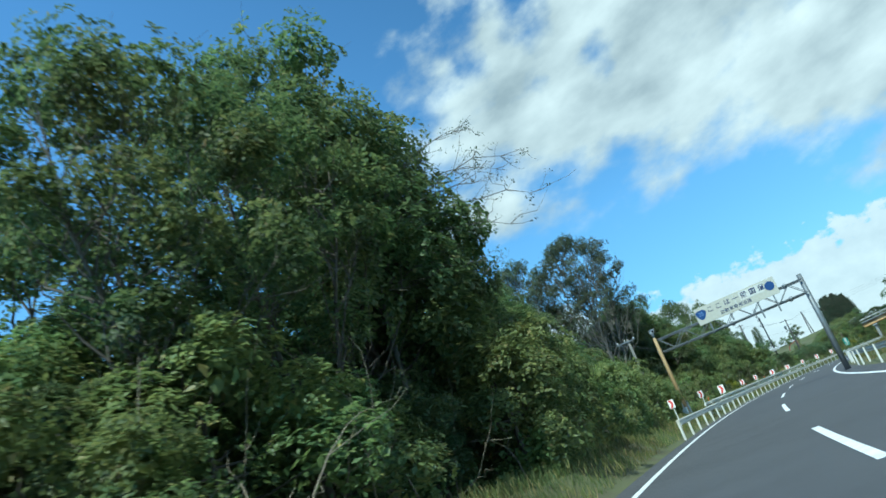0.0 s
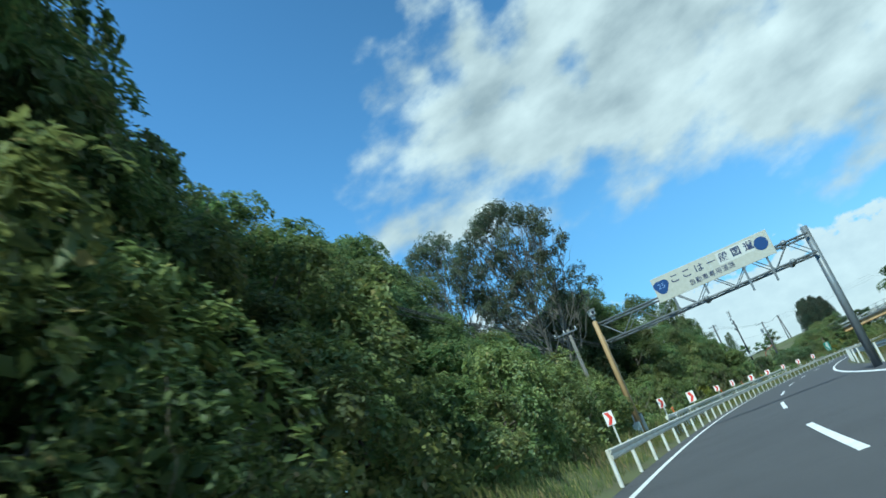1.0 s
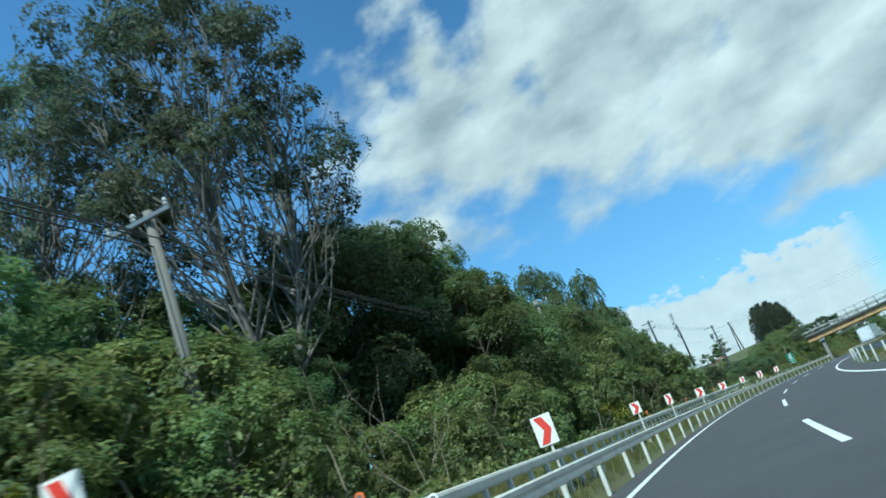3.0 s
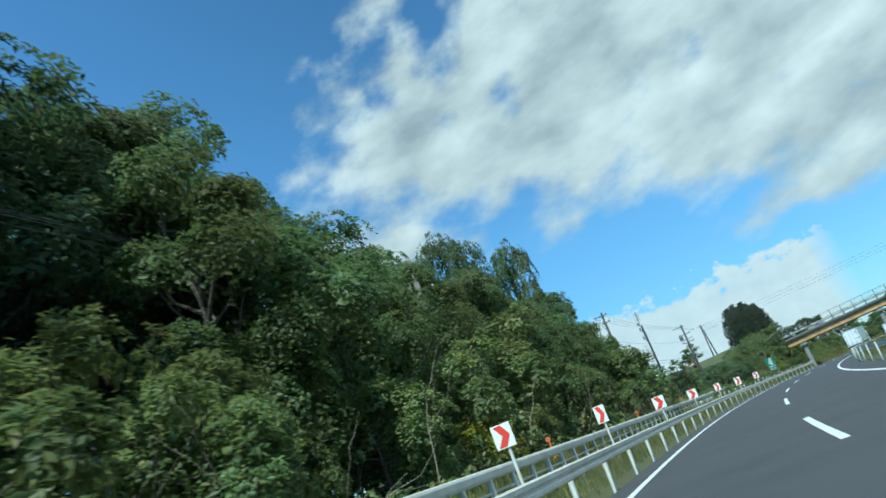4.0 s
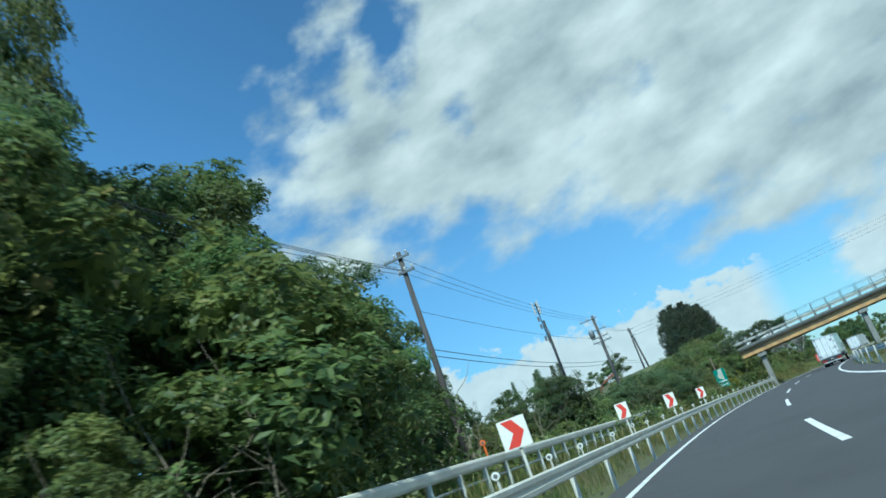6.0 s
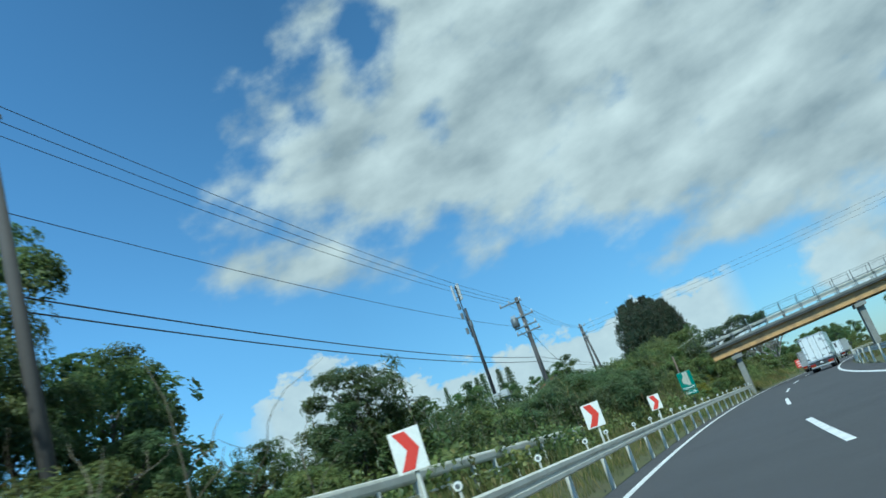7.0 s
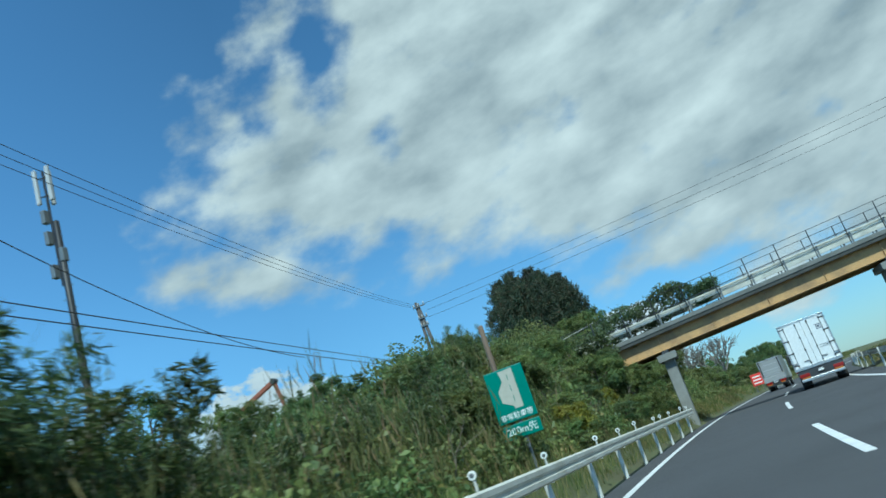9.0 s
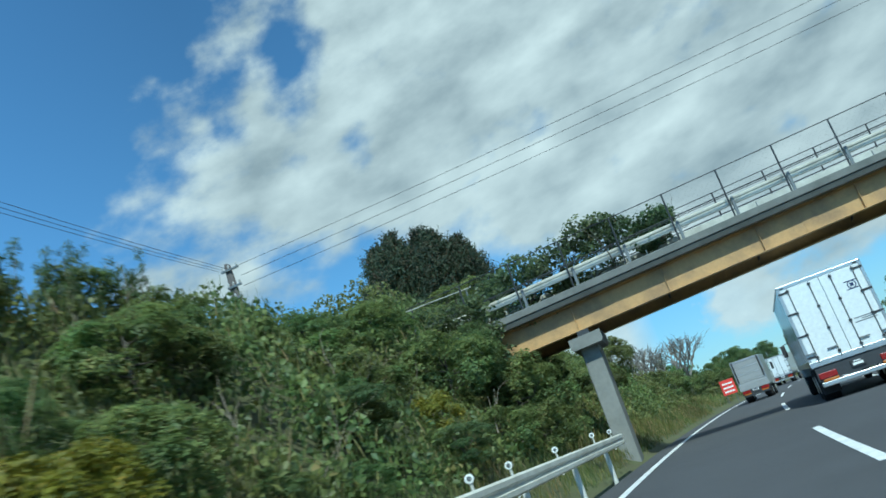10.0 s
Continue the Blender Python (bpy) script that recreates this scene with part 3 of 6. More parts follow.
def route_sign():
    b = thing("route_sign", "cream overhead sign panel with dark lettering and blue route marks", "road sign", m=stand(GS, 0, 0))
    for x0, x1 in ((-1.62, 1.15), (1.155, 3.98)):
        part("panel", boxed(x0, -0.17, 6.08, x1, -0.12, 7.26, bevel=0.006), CREAM, b)
    y = -0.178
    bm = bmesh.new()
    tri = []
    for k in range(36):      # rounded shield, point down
        a = 2 * math.pi * k / 36
        r = 0.33 * (1 + 0.13 * math.cos(3 * (a + math.pi / 2)))
        tri.append((-1.24 + r * math.cos(a) * 1.06, 6.76 + r * math.sin(a)))
    part("route_shield", slab(bm, tri, y, y + 0.006), BLUE, b, "blue route shield")
    disc(bm := bmesh.new(), (3.55, y + 0.003, 6.75), (0, 1, 0), 0.31, 0.006, 32)
    part("round_mark", bm, BLUE, b, "round blue mark")
    lettering("route_number", "25", 0.36, PALETEXT, b, Matrix.Translation((-1.24, y - 0.002, 6.78)) @ FACE)
    part("repair_sheet", boxed(1.53, -0.1745, 6.57, 3.2, -0.1715, 7.15), PATCH, b, "paler sheet behind three characters")
    for i, (ch, w) in enumerate(zip("ここは一般国道", (0.36, 0.36, 0.38, 0.40, 0.44, 0.40, 0.44))):
        lettering("character", ch, 0.44, INK, b, Matrix.Translation((-0.55 + i * 0.595, y - (0.004 if i > 3 else 0), 6.86)) @ FACE, "", w, 0.011 if i > 3 else 0.003)
    for i, ch in enumerate("自動車専用道路"):
        lettering("character", ch, 0.30, INK, b, Matrix.Translation((0.12 + i * 0.315, y, 6.36)) @ FACE)
    return b


route_sign()

# ---- chevron boards ----


def chevron_board(wide, high):
    b = thing("chevron_sign", "white board with a faded red chevron, on a white post", "chevron sign", "chevron boards along the curve")
    w, h = wide / 2, high / 2
    part("post", tube(bmesh.new(), [(0.02, 0.05, -1.7), (0.02, 0.05, h * 0.75)], 0.036, 10), POSTWHITE, b)
    part("board", boxed(-w, -0.02, -h, w, 0.005, h, bevel=0.004), SIGNWHITE, b)
    v = [(-w * 0.72, h * 0.9), (w * 0.1, h * 0.9), (w * 0.72, 0.0), (w * 0.1, -h * 0.9), (-w * 0.72, -h * 0.9), (-w * 0.06, 0.0)]
    part("chevron", slab(bmesh.new(), v, -0.026, -0.02), RED, b, "faded red chevron")
    for z in (h * 0.36, -h * 0.36):
        part("clamp", boxed(-0.05, 0.005, z - 0.02, 0.09, 0.09, z + 0.02), STEEL, b)
    return b


for s, z, turn, wide, high in ((47.8, 1.87, 4, 0.33, 0.5), (61.4, 1.95, -3, 0.33, 0.5), (76.4, 1.88, 2, 0.51, 0.74), (92.3, 1.93, 0, 0.42, 0.48), (103.65, 1.97, 6, 0.37, 0.58),
                               (118.6, 1.9, -2, 0.6, 0.63), (133.0, 1.88, 3, 0.62, 0.63), (147.7, 1.88, 8, 0.47, 0.6), (162.3, 1.86, -4, 0.59, 0.76), (177.1, 1.84, 3, 0.56, 0.72)):
    chevron_board(wide, high).matrix_basis = stand(s, 4.32 if s != 61.4 else 4.1, z, turn)

# ---- small delineators on the rail ----


def delineator(colour, reflector, label, group):
    d = thing("delineator", label, "delineator", group)
    part("post", tube(bmesh.new(), [(0, 0, -0.45), (0, 0, 0.0)], 0.022, 8), colour, d)
    disc(bm := bmesh.new(), (0, -0.02, 0.055), (0, 1, 0), 0.062, 0.03, 18)
    part("reflector", bm, reflector, d, "round reflector")
    disc(bm := bmesh.new(), (0, -0.037, 0.055), (0, 1, 0), 0.035, 0.006, 14)
    part("lens", bm, STEEL, d)
    return d


first = delineator(POSTWHITE, SIGNWHITE, "small round white reflector on a rail post", "delineators on the guard rail")
first.matrix_basis = stand(128, 3.42, 1.14)
for i, s in enumerate((60.5, 66, 131.5, 135, 139, 143, 147, 151, 155.5, 159, 163.5, 167.6, 171.2, 174.6, 178, 181, 185, 189, 193.5, 198.4, 202, 206, 210.2, 212.2, 216, 219.8, 222.4)):
    copy_thing(first, stand(s, 3.42 + 0.1 * (i % 3 == 0), 1.14 + 0.05 * (i % 4 == 1), 8 * math.sin(i * 2.1)))
first = delineator(ORANGE, ORANGE, "small orange marker post above the verge rail", "orange markers")
first.matrix_basis = stand(97.5, 4.75, 1.62)
for s, l, z in ((115.3, 5.0, 1.76), (133.8, 5.3, 1.9), (66, 4.3, 1.5)):
    copy_thing(first, stand(s, l, z))

# ---- green sign of the parking bay ----
bay = thing("parking_bay_sign", "green sign with a pale lay-by figure on a grey post", "road sign", m=stand(198.5, 5.1, 0.0, 4))
part("post", tube(bmesh.new(), [(0.02, 0.06, 0.3), (0.02, 0.06, 3.4)], 0.045, 12), STEEL, bay)
part("panel", boxed(-0.52, -0.02, 2.2, 0.52, 0.01, 3.56, bevel=0.02), GREEN, bay)
part("distance_panel", boxed(-0.5, -0.02, 1.78, 0.52, 0.01, 2.14, bevel=0.02), GREEN, bay, "green distance plate")
fig = [(-0.14, 3.50), (0.24, 3.52), (0.24, 2.50), (0.03, 2.50), (-0.01, 2.58), (-0.26, 2.72), (-0.28, 3.0), (-0.10, 3.24)]
part("lay_by_figure", slab(bmesh.new(), fig, -0.026, -0.02), CREAM, bay, "pale lay-by figure")
for z in (2.68, 2.95, 3.22):
    part("lane_mark", boxed(0.06, -0.03, z, 0.08, -0.026, z + 0.16), GREEN, bay)
lettering("bay_text", "非常駐車帯", 0.18, SIGNWHITE, bay, Matrix.Translation((0, -0.024, 2.33)) @ FACE, "", 0.86)
lettering("distance_text", "200m先", 0.24, SIGNWHITE, bay, Matrix.Translation((0.02, -0.024, 1.96)) @ FACE, "", 0.8)

# ---- bridge ----
RISE = Matrix(((1, 0, 0, 0), (0, 1, 0, 0), (0.054, 0, 1, 0), (0, 0, 0, 1)))      # the deck climbs towards the far side
BRIDGE = Matrix.Translation((47.14, 219.75, 0)) @ Matrix.Rotation(radians(-19.08), 4, "Z")      # x along the deck, y away


def bridge():
    b = thing("road_bridge", "ochre steel girder bridge with concrete deck, guard rail and wire fence", "bridge", m=BRIDGE)
    u0, u1 = -9.6, 26.0

    def piece(name, bm, mat, parent=None, label="", smooth_=False):
        bmesh.ops.transform(bm, verts=bm.verts, matrix=RISE)
        return part(name, bm, mat, parent or b, label, smooth_)

    for y in (0.45, 2.45):
        low = 4.80 if y < 1 else 4.66
        web = [(0.17, low), (0.17, low + 0.03), (0.012, low + 0.03), (0.012, 5.70), (0.15, 5.70), (0.15, 5.74),
               (-0.15, 5.74), (-0.15, 5.70), (-0.012, 5.70), (-0.012, low + 0.03), (-0.17, low + 0.03), (-0.17, low)]
        bm = slab(bmesh.new(), web, u0, u1)
        bmesh.ops.transform(bm, verts=bm.verts, matrix=Matrix(((0, 1, 0, 0), (1, 0, 0, y), (0, 0, 1, 0), (0, 0, 0, 1))))
        bmesh.ops.recalc_face_normals(bm, faces=bm.faces)
        gd = piece("girder", bm, OCHRE, None, "ochre painted steel girder")
        for u in np.arange(-4.1, u1, 3.25):
            piece("stiffener", boxed(u - 0.01, y - 0.13, 4.84, u + 0.01, y - 0.014, 5.70), OCHRE, gd)
        for u in np.arange(-2.5, u1, 6.5):
            piece("splice_plate", boxed(u - 0.2, y - 0.026, 4.85, u + 0.2, y - 0.014, 5.62), OCHRE, gd)
    for u in np.arange(-4.1, u1, 3.25):
        piece("cross_frame", tube(bmesh.new(), [(u, 0.5, 4.9), (u, 2.4, 5.6)], 0.04, 6), DARKSTEEL)
        piece("cross_frame", tube(bmesh.new(), [(u, 0.5, 5.6), (u, 2.4, 4.9)], 0.04, 6), DARKSTEEL)
    piece("deck", boxed(u0, 0.02, 5.745, u1, 2.88, 5.93), KERB, None, "stained concrete deck slab")
    for y0 in (-0.06, 2.66):
        piece("kerb", boxed(u0, y0, 5.945, u1, y0 + 0.3, 6.19, bevel=0.02), KERB, None, "stained concrete edge beam")
        # the shade under the edge beam is put into the fascia's dark colour
        piece("fascia", boxed(u0, y0 + 0.045, 5.752, u1, y0 + 0.255, 5.943), UNDERSHADE, None, "concrete strip below the edge beam, darkened for its shade")
    for y0, s in ((0.0, 1), (2.9, -1)):
        yb = y0 + 0.2 * s
        beam = [(-0.03, 6.60), (0.0, 6.63), (0.0, 6.69), (-0.03, 6.72), (-0.03, 6.77), (0.0, 6.80), (0.0, 6.86), (-0.03, 6.89), (-0.045, 6.88), (-0.045, 6.61)]
        bm = slab(bmesh.new(), [(x, z) for x, z in beam], u0, u1)
        bmesh.ops.transform(bm, verts=bm.verts, matrix=Matrix(((0, 1, 0, 0), (-s, 0, 0, yb), (0, 0, 1, 0), (0, 0, 0, 1))))
        bmesh.ops.recalc_face_normals(bm, faces=bm.faces)
        piece("rail_beam", bm, GREYRAIL, None, "pale corrugated steel rail")
        for k in range(-5, 14):
            u = 0.05 + 1.88 * k
            if not u0 < u < u1:
                continue
            piece("fence_post", tube(bmesh.new(), [(u, y0 - 0.02 * s, 6.1), (u, y0 - 0.02 * s, 7.87)], 0.03, 8), DARKSTEEL)
            piece("rail_post", boxed(u + 0.10, y0 + 0.12, 6.16, u + 0.20, y0 + 0.19, 6.86, bevel=0.01) if s > 0 else boxed(u + 0.10, y0 - 0.19, 6.16, u + 0.20, y0 - 0.12, 6.86, bevel=0.01), STEEL)
            if k % 2:
                piece("reflector_stub", tube(bmesh.new(), [(u + 0.75, y0 + 0.02 * s, 6.18), (u + 0.75, y0 + 0.02 * s, 6.36)], 0.018, 6), STEEL)
        for z, r in ((7.86, 0.016), (6.99, 0.022), (6.93, 0.012)):
            piece("fence_rail", tube(bmesh.new(), [(u0, y0 - 0.02 * s, z), (u1, y0 - 0.02 * s, z)], r, 6), DARKSTEEL)
        bm = bmesh.new()
        for q in np.arange(u0, u1 - 0.9, 0.2):
            tube(bm, [(q, y0 - 0.02, 6.99), (q + 0.87, y0 - 0.02, 7.86)], 0.0011, 3, False)
            tube(bm, [(q + 0.87, y0 - 0.022, 6.99), (q, y0 - 0.022, 7.86)], 0.0011, 3, False)
        tagged(piece("fence_mesh", bm, STEEL, None, "thin grey wire mesh"), kind="stuff")
    for u in (-4.0, 9.0):
        p = piece("pier", boxed(u - 0.31, 0.6, -0.4, u + 0.31, 2.3, 4.3, bevel=0.04), CONCRETE, None, "stained concrete pier")
        cap = [(-0.56, 4.62), (0.56, 4.62), (0.56, 4.30), (0.5, 4.22), (-0.5, 4.22), (-0.56, 4.30)]
        bm = slab(bmesh.new(), cap, 0.2, 2.7)
        bmesh.ops.translate(bm, verts=bm.verts, vec=(u, 0, 0))
        piece("cap", bm, CONCRETE, p, "concrete cross head")
        for y in (0.45, 2.45):
            piece("bearing", boxed(u - 0.2, y - 0.16, 4.6, u + 0.2, y + 0.16, 4.805 if y < 1 else 4.665), DARKSTEEL, p)
    piece("abutment", boxed(u0 - 0.4, -0.1, 1.0, u0 + 0.9, 3.0, 5.74), CONCRETE)
    piece("abutment", boxed(u1 - 0.9, -0.1, -0.5, u1 + 0.4, 3.0, 5.74), CONCRETE)
    return b


bridge()
hand = thing("hand_rail", "pale steel hand rail on the bank beside the bridge", "hand rail")
ends = at(224.6, 9.0, 7.02), at(228.05, 7.46, 7.79)
part("rail", tube(bmesh.new(), ends, 0.024, 8), GREYRAIL, hand)
for f in (0.08, 0.92):
    foot = ends[0].lerp(ends[1], f)
    part("post", tube(bmesh.new(), [foot, foot - Vector((0, 0, 2.6))], 0.03, 8), STEEL, hand)

# ---- poles and wires ----


def cross_arm(bm, z, x0, x1, y=0.0):
    box(bm, x0, y - 0.045, z - 0.045, x1, y + 0.045, z + 0.045)


def insulators(z, xs, parent, y=0.0):
    for x in xs:
        part("insulator", tube(bmesh.new(), [(x, y, z), (x, y, z + 0.05), (x, y, z + 0.09), (x, y, z + 0.13), (x, y, z + 0.2)], [0.03, 0.06, 0.035, 0.06, 0.03], 10), CERAMIC, parent, "white ceramic insulator")


def utility_pole(m, top, foot, arms, label, lean=0.0, r=0.17, shaft=POLE):
    p = thing("utility_pole", label, "utility pole", "utility poles", m)
    part("shaft", tube(bmesh.new(), [(lean, 0, foot), (0, 0, top)], [r, r * 0.62], 14), shaft, p, "", True)
    for z, x0, x1 in arms:
        bm = bmesh.new()
        cross_arm(bm, z, x0, x1, -0.16)
        a = part("cross_arm", bm, STEEL, p, "grey steel cross arm")
        insulators(z + 0.045, [x0 + 0.08, x0 + (x1 - x0) * 0.45, x1 - 0.08], a, -0.16)
    return p


utility_pole(stand(70.0, 9.0), 8.62, 0.6, [(8.4, -1.0, 0.65)], "pale concrete utility pole with one long cross arm", r=0.165, shaft=PALEPOLE)
pole_d = utility_pole(stand(107.5, 10.3), 11.0, 0.6, [(10.65, -0.9, 0.85), (9.3, -0.5, 0.8), (8.6, -0.4, 0.9)], "pale concrete utility pole with a transformer among the trees", r=0.17, shaft=PALEPOLE)
part("transformer", tube(bmesh.new(), [(-0.42, -0.2, 9.35), (-0.42, -0.2, 9.4), (-0.42, -0.2, 9.95), (-0.42, -0.2, 10.02)], [0.18, 0.24, 0.24, 0.18], 16), CERAMIC, pole_d, "pale grey transformer", True)
pole_a = utility_pole(stand(148.1, 11.05), 11.6, 0.6, [(11.3, -0.75, 0.5), (10.6, -0.25, 0.55)], "grey concrete utility pole with two cross arms")
pole_b = utility_pole(stand(189.05, 12.35), 11.75, 1.0, [(11.45, -1.3, 0.35), (10.35, -0.85, 0.85), (9.65, -0.8, 0.85), (9.22, -0.8, 0.95)],
                      "brown-grey utility pole with four cross arms and a transformer", r=0.2)
tr = part("transformer", tube(bmesh.new(), [(-0.6, -0.25, 9.75), (-0.6, -0.25, 9.8), (-0.6, -0.25, 10.35), (-0.6, -0.25, 10.42)], [0.2, 0.26, 0.26, 0.2], 16), STEEL, pole_b, "grey pole transformer", True)
for x in (-0.72, -0.6, -0.48):
    part("bushing", tube(bmesh.new(), [(x, -0.25, 10.4), (x, -0.25, 10.6)], 0.04, 8), CERAMIC, tr)
for i, (x0, x1, z0, z1) in enumerate(((0.2, 1.0, 10.0, 9.0), (-0.3, 0.4, 9.2, 8.6), (-0.6, 0.1, 9.7, 8.9))):
    part("drop_wire", tube(bmesh.new(), [(x0 + (x1 - x0) * k / 6, -0.2, z0 + (z1 - z0) * k / 6 - 0.3 * math.sin(math.pi * k / 6)) for k in range(7)], 0.014, 5), CABLE, pole_b)
pole_c = utility_pole(stand(232.1, 20.3), 14.6, 4.0, [(14.2, -0.25, 0.75), (13.3, -0.1, 0.7), (12.7, -0.1, 0.6)], "twin utility pole with a slanting stay pole on the hill")
part("stay_pole", tube(bmesh.new(), [(1.1, 0, 4.0), (0.1, 0, 14.5)], [0.17, 0.12], 12), POLE, pole_c, "slanting stay pole", True)

antenna = thing("antenna_pole", "dark steel antenna pole with three white panel antennas", "antenna pole", m=stand(201.2, 20.8))
part("shaft", tube(bmesh.new(), [(0, 0, 1.0), (0, 0, 15.2), (0, 0, 15.25)], [0.17, 0.12, 0.05], 14), BLACKSTEEL, antenna, "", True)
part("mast", tube(bmesh.new(), [(-0.2, 0, 12.6), (-0.2, 0, 17.5)], 0.05, 10), BLACKSTEEL, antenna)
for k in range(24):
    x = 0.16 if k % 2 else -0.16
    part("step_bolt", tube(bmesh.new(), [(0, -0.05, 3.0 + 0.45 * k), (x * 1.9, -0.05, 3.02 + 0.45 * k)], 0.016, 6), STEEL, antenna)
part("conduit", tube(bmesh.new(), [(0.2, -0.1, 4.0), (0.17, -0.1, 13.8), (-0.1, -0.1, 14.3)], 0.03, 8), BLACKSTEEL, antenna, "", True)
for i, (dx, dy) in enumerate(((-0.30, -0.12), (0.28, -0.05), (0.0, 0.3))):
    x = -0.2 + dx
    part("panel_antenna", boxed(x - 0.09, dy - 0.06, 16.1, x + 0.09, dy + 0.06, 17.6, bevel=0.03), CERAMIC, antenna, "white panel antenna")
    for z in (16.4, 17.2):
        part("bracket", tube(bmesh.new(), [(-0.2, 0, z), (x, dy, z)], 0.03, 6), BLACKSTEEL, antenna)
for z, x in ((14.4, -0.46), (13.5, 0.1), (15.3, -0.46), (13.0, -0.46)):
    part("radio_unit", boxed(x - 0.1, -0.14, z, x + 0.1, 0.12, z + 0.55, bevel=0.02), STEEL, antenna)
for x in (-0.75, 0.1, 0.95):
    part("cabinet", boxed(x - 0.3, -0.3, 6.72 + 0.1 * x, x + 0.3, 0.12, 7.3 + 0.1 * x, bevel=0.03), CERAMIC, antenna, "white equipment box")
part("cabinet_rail", boxed(-1.1, -0.1, 6.6, 1.3, -0.04, 6.68), STEEL, antenna)

utility_pole(stand(236.0, -27.0), 15.6, 0.0, [(15.3, -0.8, 0.8)], "far grey utility pole across the road")


def wire(a, b, sag, r, label, group):
    pts = [a.lerp(b, k / 16) - Vector((0, 0, sag * 4 * (k / 16) * (1 - k / 16))) for k in range(17)]
    bm = tube(bmesh.new(), pts, r, 5)
    return tagged(part("overhead_cable", bm, CABLE, None), label, "cable", group)


for dl in (0.95, 0.52, 0.08):
    wire(at(148.1, 11.05 + dl, 11.42), at(189.05, 12.45 + dl * 0.8, 11.62), 0.48, 0.010, "thin black overhead wire between utility poles", "high wires")
    wire(at(189.05, 12.45 + dl * 0.8, 11.62), at(232.1, 20.3 + dl * 0.5, 14.4), 0.5, 0.010, "thin black overhead wire between utility poles", "high wires")
wire(at(148.1, 11.2, 8.9), at(189.05, 12.3, 9.5), 0.4, 0.010, "thin black overhead wire between utility poles", "high wires")
for z in (7.05, 6.75):
    wire(at(148.1, 11.1, z), at(189.05, 12.2, z + 0.3), 0.45, 0.018, "black telephone cable between utility poles", "low cables")
    wire(at(189.05, 12.2, z + 0.3), at(232.1, 20.3, z + 2.5), 0.05, 0.016, "black telephone cable between utility poles", "low cables")
for z, dl in ((14.3, 0.3), (13.75, 0.0), (13.2, -0.3)):
    wire(at(232.1, 19.6, z), at(236.0, -27.0, z + 1.9), 0.4, 0.012, "thin black wire crossing high over the road", "crossing wires")
for z, dl in ((8.3, 0.3), (8.06, 0.12), (7.95, -0.12), (7.8, 0.0)):
    wire(at(25.0, 8.9 + dl, z + 0.1), at(70.0, 9.0 + dl, z), 0.6, 0.016, "black overhead wire passing through the roadside trees", "wires along the verge")
    wire(at(70.0, 9.0 + dl, z), at(107.5, 10.3 + dl, z + 1.4), 0.75, 0.011, "black overhead wire passing through the roadside trees", "wires along the verge")
    wire(at(107.5, 10.3 + dl, z + 1.4), at(148.1, 11.05 + dl, z + 2.7), 0.75, 0.010, "black overhead wire passing through the roadside trees", "wires along the verge")
wire(at(189.05, 12.2, 9.2), at(207.5, 15.6, 8.0), 0.55, 0.014, "black service wire sagging from the transformer pole", "low cables")

tagged(part("wooden_post", tube(bmesh.new(), [at(199.2, 5.5, 0.3), at(199.0, 5.42, 4.86), at(199.0, 5.42, 4.9)], [0.075, 0.07, 0.05], 12), WOOD, None, "", True), "short brown wooden post standing in the scrub", "post")
board = thing("red_sign", "red roadside board with pale bars, on two posts", "road sign", m=stand(275, 3.5, 0))
part("panel", boxed(-0.62, -0.02, 0.9, 0.62, 0.02, 2.2, bevel=0.02), RED, board)
for x in (-0.4, 0.4):
    part("post", tube(bmesh.new(), [(x, 0.05, -0.1), (x, 0.05, 2.1)], 0.035, 8), STEEL, board)
for z in (1.8, 1.45, 1.1):
    part("bar", boxed(-0.45, -0.03, z, 0.45, -0.02, z + 0.14), SIGNWHITE, board)

# ---- trucks ----


def wheel(parent, x, y, r, w, m=None):
    t = part("wheel", tube(bmesh.new(), [(x - w / 2, y, r), (x - w / 2 + 0.03, y, r), (x + w / 2 - 0.03, y, r), (x + w / 2, y, r)], [r - 0.05, r, r, r - 0.05], 24), RUBBER, parent, "", True)
    part("rim", tube(bmesh.new(), [(x - w / 2 - 0.012, y, r), (x + w / 2 + 0.012, y, r)], [r * 0.55, r * 0.55], 18), ALU, t)
    return t


